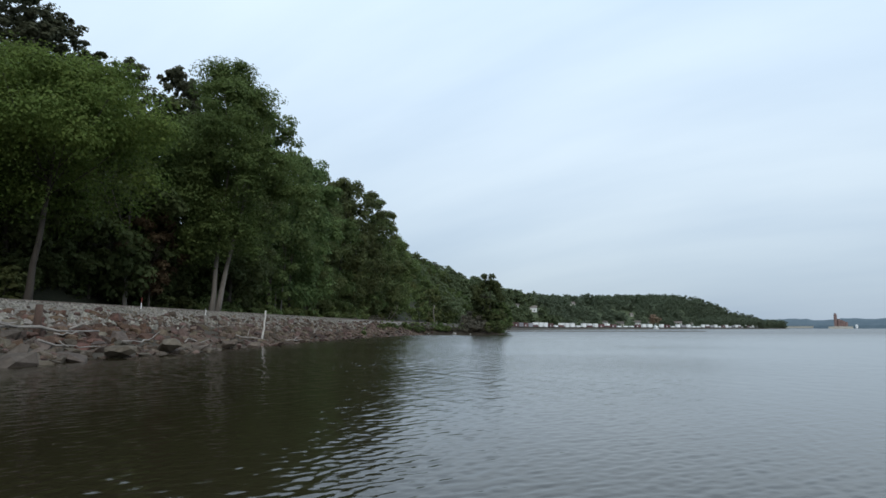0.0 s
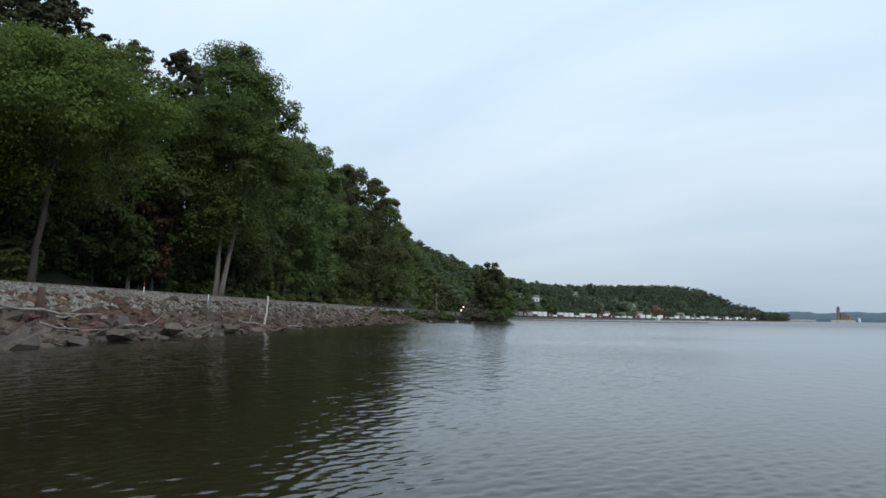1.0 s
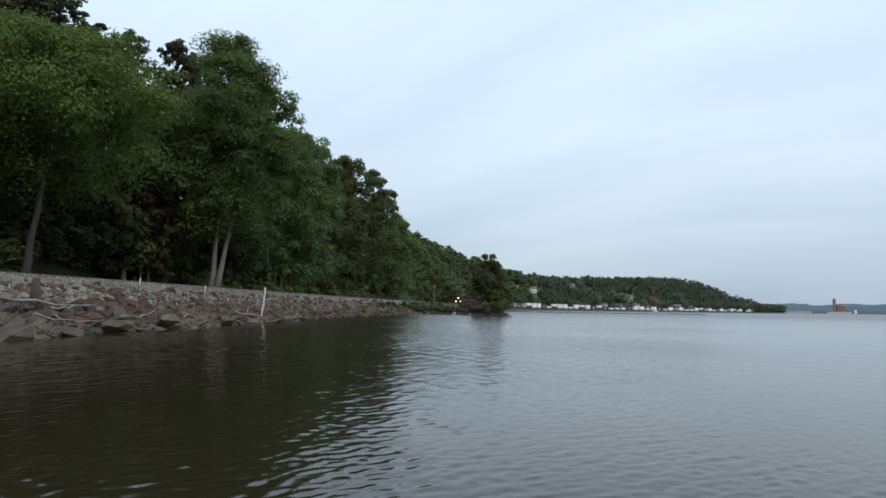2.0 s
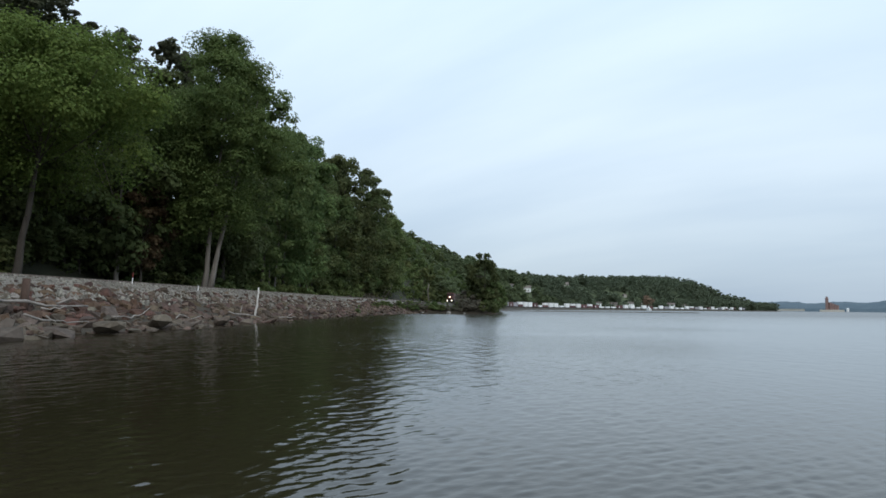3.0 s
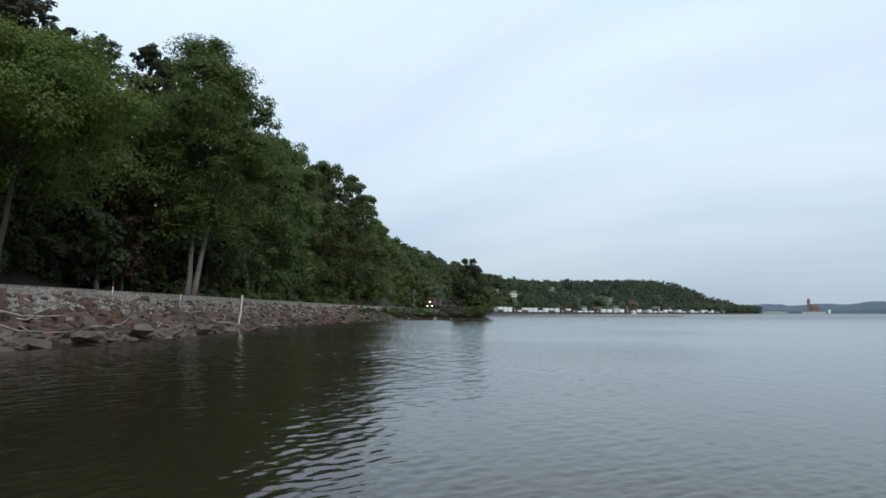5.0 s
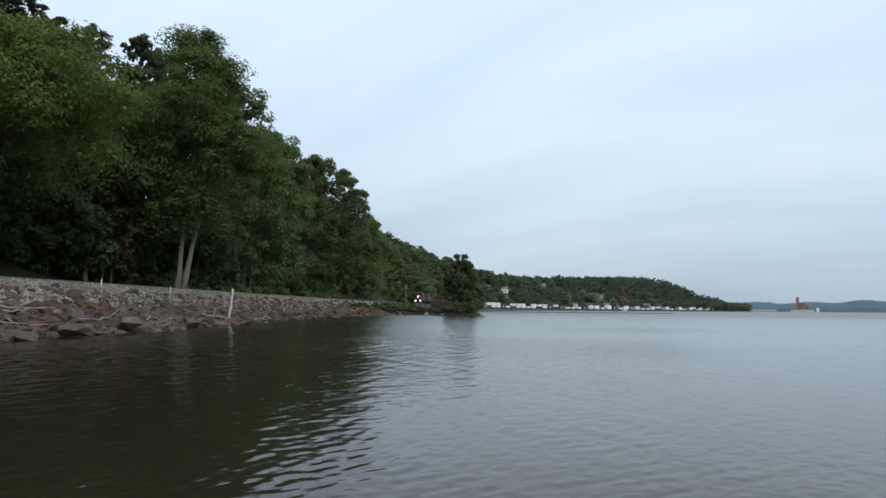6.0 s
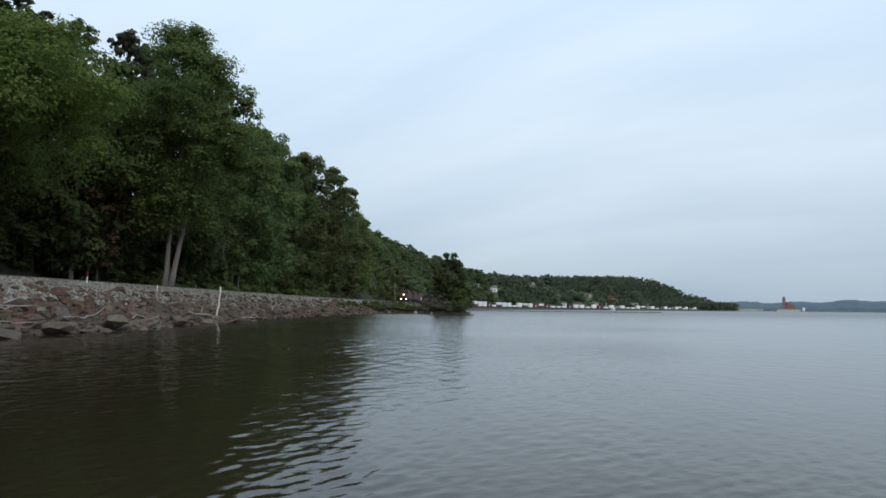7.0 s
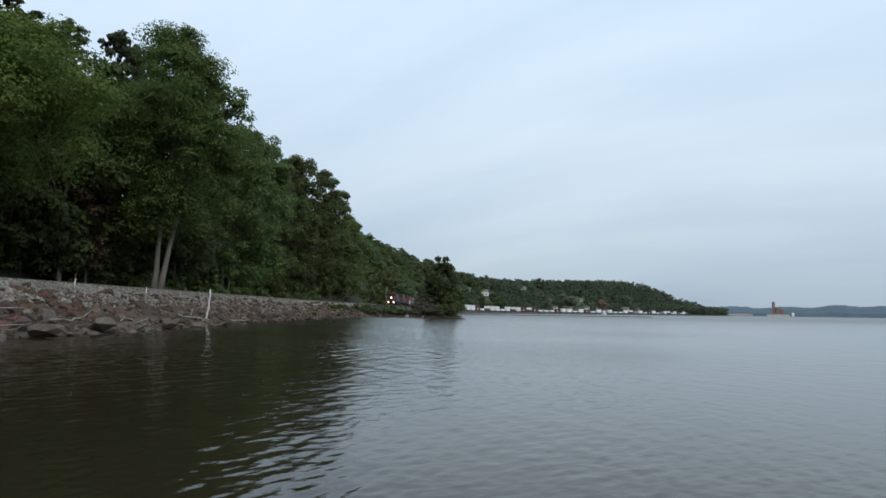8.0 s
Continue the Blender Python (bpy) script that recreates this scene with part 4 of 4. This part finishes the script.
slab(-16.9, 27.0, 0.17, 1.95, 1.50, 1.27, 5, 70, 0)
slab(-16.4, 35.2, 0.37, 1.72, 1.80, 1.36, -8, 95, 1)
slab(-16.3, 40.8, 0.45, 1.35, 1.95, 1.44, -10, 20, 2)
slab(-16.7, 31.2, 0.15, 1.42, 1.65, 1.02, 6, 150, 3)
slab(-16.1, 45.5, 0.17, 1.35, 1.80, 1.02, -5, 60, 4)
slab(-15.9, 51.0, 0.35, 1.12, 1.42, 1.19, -12, 130, 1)
slab(-15.4, 55.5, 0.15, 1.20, 1.65, 1.02, 4, 10, 0)


for bx, by, size, turn in [(2.6, 156.0, 0.95, 20), (-3.4, 156.1, 0.75, 80), (6.2, 156.2, 0.6, 140), (-7.0, 156.0, 0.8, 200), (-6.2, 156.4, 0.6, 260)]:
    boulder = new("boulder", rock_mesh(int(turn), BOULDER, 0.7))
    boulder.matrix_basis = pose(bx, by, 0.3 * size, 8, -6, turn) @ Matrix.Scale(size, 4)
    tagged(boulder, "pale boulder at the foot of the point", "rock", "boulders at the point")

stick("dead_branch", bent((-15.6, 200, 3.2), (-13.0, 199, 8.0), sag=0.05, seed=14), np.linspace(0.12, 0.05, 7), "pale dead branch leaning out of the bank weeds", "branch", BARK_PALE,
      [bent((-14.6, 199.6, 5.0), (-13.4, 199.4, 5.6), 4)], "")
stick("dead_branch", bent((-16.4, 196, 3.2), (-14.6, 195, 6.6), sag=0.05, seed=15), np.linspace(0.10, 0.04, 7), "pale dead branch leaning out of the bank weeds", "branch", BARK_PALE, (), "")


def wing_dam():
    """A line of low dark stones that just breaks the surface, running out from the shore behind the point."""
    rng = np.random.default_rng(16)
    v, f, base = [], [], 0
    for x in np.arange(24, 122, 0.5):
        mesh = SLABS[int(rng.integers(5))]
        m = pose(x, 318 + rng.uniform(-0.8, 0.8), 0.05 + 0.12 * rng.random(), rng.uniform(-12, 12), rng.uniform(-12, 12), rng.uniform(0, 360)) @ Matrix.Diagonal((1.3, 1.0, 0.75, 1))
        v.extend(tuple(m @ q.co) for q in mesh.vertices)
        f.extend(tuple(i + base for i in p.vertices) for p in mesh.polygons)
        base += len(mesh.vertices)
    tagged(new("wing_dam", mesh_of("wing_dam", v, f, STONE_WET)), "low line of dark stones barely breaking the water", "rocks", kind="stuff")


wing_dam()


# ---- the train ----


def wheelset(y, parent):
    bm = bmesh.new()
    for side in (-0.75, 0.75):
        for dy in (-0.9, 0.9):
            r = bmesh.ops.create_cone(bm, cap_ends=True, segments=14, radius1=0.46, radius2=0.46, depth=0.12)
            bmesh.ops.transform(bm, verts=r["verts"], matrix=Matrix.Translation((side, y + dy, 0.46)) @ Matrix.Rotation(radians(90), 4, "Y"))
    box(bm, -0.95, -0.85, y - 1.3, y + 1.3, 0.35, 0.65)
    box(bm, 0.85, 0.95, y - 1.3, y + 1.3, 0.35, 0.65)
    part("bogie", bm, DARK, parent)


def ribbed_box(x0, x1, y0, y1, z0, z1, pitch=0.9):
    bm = boxed(x0, x1, y0, y1, z0, z1)
    for y in np.arange(y0 + 0.3, y1 - 0.2, pitch):
        box(bm, x0 - 0.05, x0 + 0.01, y, y + pitch * 0.4, z0 + 0.15, z1 - 0.15)
        box(bm, x1 - 0.01, x1 + 0.05, y, y + pitch * 0.4, z0 + 0.15, z1 - 0.15)
    return bm


def make_locomotive():
    """Nose towards -y, rail top at z = 0."""
    ob = new("locomotive")
    part("underframe", box(boxed(-1.5, 1.5, -10.6, 10.6, 1.15, 1.65), -1.2, 1.2, -3.2, 3.2, 0.5, 1.15), DARK, ob)
    part("hood", boxed(-0.95, 0.95, -5.6, 10.0, 1.65, 4.45), ORANGE, ob, "orange engine hood", 0.1)
    part("nose", boxed(-1.2, 1.2, -10.2, -8.3, 1.65, 3.3), ORANGE, ob, "", 0.18)
    cab = part("cab", boxed(-1.5, 1.5, -8.3, -5.6, 1.65, 4.75), ORANGE, ob, "", 0.15)
    part("radiator", boxed(-1.45, 1.45, 6.2, 9.6, 3.4, 4.6), DARK, ob)
    for x in (-0.75, 0.75):
        part("windscreen", boxed(x - 0.5, x + 0.5, -8.33, -8.29, 3.5, 4.2), GLASS_DARK, cab)
        bm = bmesh.new()
        r = bmesh.ops.create_uvsphere(bm, u_segments=14, v_segments=10, radius=0.23)
        bmesh.ops.transform(bm, verts=r["verts"], matrix=Matrix.Translation((x * 1.33, -10.95, 1.15)))
        part("ditch_light", bm, LAMP, ob, "lit ditch light")
    bm = bmesh.new()
    r = bmesh.ops.create_uvsphere(bm, u_segments=14, v_segments=10, radius=0.24)
    bmesh.ops.transform(bm, verts=r["verts"], matrix=Matrix.Translation((0, -10.35, 2.85)))
    part("headlight", bm, LAMP, ob, "lit headlight")
    part("plough", boxed(-1.4, 1.4, -10.9, -10.6, 0.2, 1.3), DARK, ob)
    for side in (-1.45, 1.45):
        part("handrail", boxed(side - 0.03, side + 0.03, -5.4, 10.2, 2.6, 2.68), DARK, ob)
    wheelset(-6.8, ob)
    wheelset(6.8, ob)
    return ob


def make_car(kind):
    ob = new("freight_car")
    half = 8.3
    part("underframe", box(box(boxed(-1.4, -1.3, -half, half, 0.4, 0.75), 1.3, 1.4, -half, half, 0.4, 0.75), -0.3, 0.3, -half - 0.9, half + 0.9, 0.3, 0.42), DARK, ob)
    part("end_platform", boxed(-1.29, 1.29, -half, -6.55, 0.95, 1.15), DARK, ob)
    part("end_platform", boxed(-1.29, 1.29, 6.55, half, 0.95, 1.15), DARK, ob)
    wheelset(-7.0, ob)
    wheelset(7.0, ob)
    if kind == "white":
        part("container", ribbed_box(-1.28, 1.28, -5.3, 5.3, 0.3, 5.0), BOX_WHITE, ob, "white container")
    elif kind == "red":
        body = part("body", ribbed_box(-1.4, 1.4, -6.5, 6.5, 0.45, 4.3), BOX_RED, ob, "dull red boxcar body")
        for side in (-1.47, 1.47):
            part("sliding_door", boxed(side - 0.03, side + 0.03, -1.4, 1.4, 0.7, 4.0), BOX_RED, body)
            part("marking", boxed(side - 0.035, side + 0.035, -4.6, -2.2, 1.2, 2.6), WHITE, body, "pale unreadable marking")
    elif kind == "grey":
        part("container", ribbed_box(-1.28, 1.28, -7.4, 7.4, 0.45, 4.2), BOX_GREY, ob, "grey container")
    elif kind == "low":
        part("load", boxed(-1.1, 1.1, -5.5, 5.5, 0.45, 2.4), BOX_WHITE, ob, "low pale load", 0.1)
    else:
        part("container", ribbed_box(-1.28, 1.28, -5.3, 5.3, 2.7, 4.9), BOX_WHITE, ob, "white container")
        part("container", ribbed_box(-1.28, 1.28, -7.6, 7.6, 0.45, 2.65), BOX_RED, ob, "dull red container")
    return ob


CAR_LABEL = {"white": "flat freight car carrying a white container", "red": "dull red boxcar with pale markings",
             "grey": "flat freight car carrying a grey container", "low": "low flat car with a small pale load", "half": "freight car with a white container stacked on a red one"}
ORDER = ["red", "grey", "red", "red", "red", "grey", "red", "red", "grey", "red", "red", "grey", "red", "grey", "half", "white", "white", "red", "low", "half", "white", "white", "low", "white", "half", "white",
         "red", "half", "red", "low", "low", "low", "red", "white", "white", "low", "white", "red", "low", "white", "grey", "white", "low", "low", "white", "half", "grey", "white", "low", "red", "white", "low", "grey",
         "white", "half", "low", "white", "red", "low", "white", "grey"]
SPEED, NOSE = 11.3, s_at(347.0)
loco = tagged(make_locomotive(), "orange freight locomotive with three lit headlights", "locomotive", "freight train")
train = [(loco, 10.6)]
second = tagged(copy_thing(loco, pose(0, 0, 0)), "orange freight locomotive coupled behind the leader", "locomotive", "freight train")
for o in list(second.children):
    if "light" in o.name:
        bpy.data.objects.remove(o)
train.append((second, 10.6 + 22.5))
built, back = {}, 10.6 + 22.5 + 22.3
for kind in ORDER:
    if kind in built:
        car = copy_thing(built[kind], pose(0, 0, 0))
    else:
        car = built[kind] = make_car(kind)
    tagged(car, CAR_LABEL[kind], "freight car", "freight train")
    train.append((car, back))
    back += 18.4

# ---- the town and the far shore ----


def make_house(x, y, wide, deep, tall, turn, wall, label, z=None):
    ob = thing("house", label, "house", "houses on the far shore", pose(x, y, ground_at(x, y) - 0.3 if z is None else z, 0, 0, turn))
    w, d = wide / 2, deep / 2
    body = part("wall", boxed(-w, w, -d, d, 0, tall), wall, ob)
    bm = bmesh.new()
    r = 0.45 * deep
    v = [bm.verts.new(p) for p in ((-w - 0.4, -d - 0.5, tall), (w + 0.4, -d - 0.5, tall), (w + 0.4, d + 0.5, tall), (-w - 0.4, d + 0.5, tall), (-w - 0.4, 0, tall + r), (w + 0.4, 0, tall + r))]
    for f in ((0, 1, 5, 4), (2, 3, 4, 5), (1, 2, 5), (3, 0, 4), (3, 2, 1, 0)):
        bm.faces.new([v[i] for i in f])
    part("roof", bm, ROOF, ob)
    for k in range(max(2, int(wide / 3))):
        cx = -w + wide * (k + 0.5) / max(2, int(wide / 3))
        for z0 in ([1.0, 3.9] if tall > 5 else [1.0]):
            part("window", boxed(cx - 0.55, cx + 0.55, -d - 0.06, -d + 0.02, z0, z0 + 1.5), GLASS_DARK, ob)
    return ob


for x, y, wide, deep, tall, turn, wall, label in HOUSES:
    make_house(x, y, wide, deep, tall, turn, wall, label)


autumn = make_tree(71, 16, 1.5, 10.0, 60, 60, 1.1, "spread", LEAF_AUTUMN, BARK, 0.4, "autumn_tree")
autumn.matrix_basis = pose(AUTUMN[0], AUTUMN[1], ground_at(*AUTUMN) - 0.2)
tagged(autumn, "broad rust-brown autumn tree among the houses", "tree")


def white_boat():
    ob = thing("boat", "small white cabin boat lying off the far shore", "boat", "", pose(281, 905, 0, 0, 0, 35))
    bm = bmesh.new()
    rings = []
    for y, w, k in ((-4, 0.2, 1.7), (-2.5, 1.4, 1.5), (0, 1.9, 1.3), (4, 1.7, 1.3)):
        rings.append([bm.verts.new(p) for p in ((-w, y, k), (-w * 0.6, y, -0.4), (w * 0.6, y, -0.4), (w, y, k))])
    for a, b in zip(rings, rings[1:]):
        for i in range(4):
            bm.faces.new((a[i], a[(i + 1) % 4], b[(i + 1) % 4], b[i]))
    bm.faces.new(rings[0])
    bm.faces.new(rings[-1][::-1])
    part("hull", bm, WHITE, ob)
    part("cabin", boxed(-1.4, 1.4, -1.5, 2.6, 1.3, 3.6), WHITE, ob, "", 0.2)
    part("window", boxed(-1.43, 1.43, -1.2, 2.2, 2.3, 2.9), GLASS_DARK, ob)
    part("flybridge", boxed(-1.0, 1.0, -0.4, 1.6, 3.6, 5.4), WHITE, ob, "", 0.2)
    part("mast", boxed(-0.12, 0.12, 0.5, 0.74, 5.4, 7.6), WHITE, ob)


white_boat()


def elevator():
    ob = thing("grain_elevator", "reddish-brown grain elevator with a tall tower across the river", "grain elevator", "", pose(1665, 2900, 0, 0, 0, -20))
    part("tower", boxed(-8, 2, -8, 8, 0, 60), BRICK, ob, "", 0.5)
    part("headhouse", boxed(-6, 0, -6, 6, 60, 65), BRICK, ob)
    for k in range(4):
        bm = bmesh.new()
        bmesh.ops.create_cone(bm, cap_ends=True, segments=20, radius1=6, radius2=6, depth=40 - 4 * k, matrix=Matrix.Translation((9 + 9 * k, 0, 20 - 2 * k)))
        part("silo", bm, BRICK, ob)
    part("shed", boxed(-30, 60, -10, 12, 0, 9), PALE, ob, "low pale shed")


elevator()
tank = thing("storage_tank", "white storage tank on the distant shore", "tank", "", pose(1750, 2900, 0))
tank_bm = bmesh.new()
bmesh.ops.create_cone(tank_bm, cap_ends=True, segments=24, radius1=5.5, radius2=5.5, depth=15, matrix=Matrix.Translation((0, 0, 7.5)))
part("shell", tank_bm, WHITE, tank)
tank_bm = bmesh.new()
bmesh.ops.create_cone(tank_bm, cap_ends=True, segments=24, radius1=5.7, radius2=0.5, depth=2.4, matrix=Matrix.Translation((0, 0, 16.2)))
part("roof", tank_bm, WHITE, tank)
shed = thing("warehouse", "long low pale warehouse on the distant shore", "warehouse", "", pose(1500, 2900, 2, 0, 0, -27))
part("wall", boxed(-58, 58, -8, 8, 0, 7), PALE, shed)
part("roof", boxed(-59, 59, -9, 9, 7, 8.5), PALE, shed, "pale flat roof")



def motions():
    # the train rolls along the shore towards the camera, past the point
    for ob, behind in train:
        rows = []
        for t in (0, 2, 4, 6, 8):
            x, y, h = along_track(NOSE + behind - SPEED * t)
            rows.append((t, pose(x, y, bed(y) + 0.30, 0, 0, -math.degrees(h))))
        walk(ob, rows)
    # the river slides past with its ripples
    walk(water, [(t, pose(-0.10 * t, -0.35 * t, 0)) for t in (0, 4, 8)])


motions()
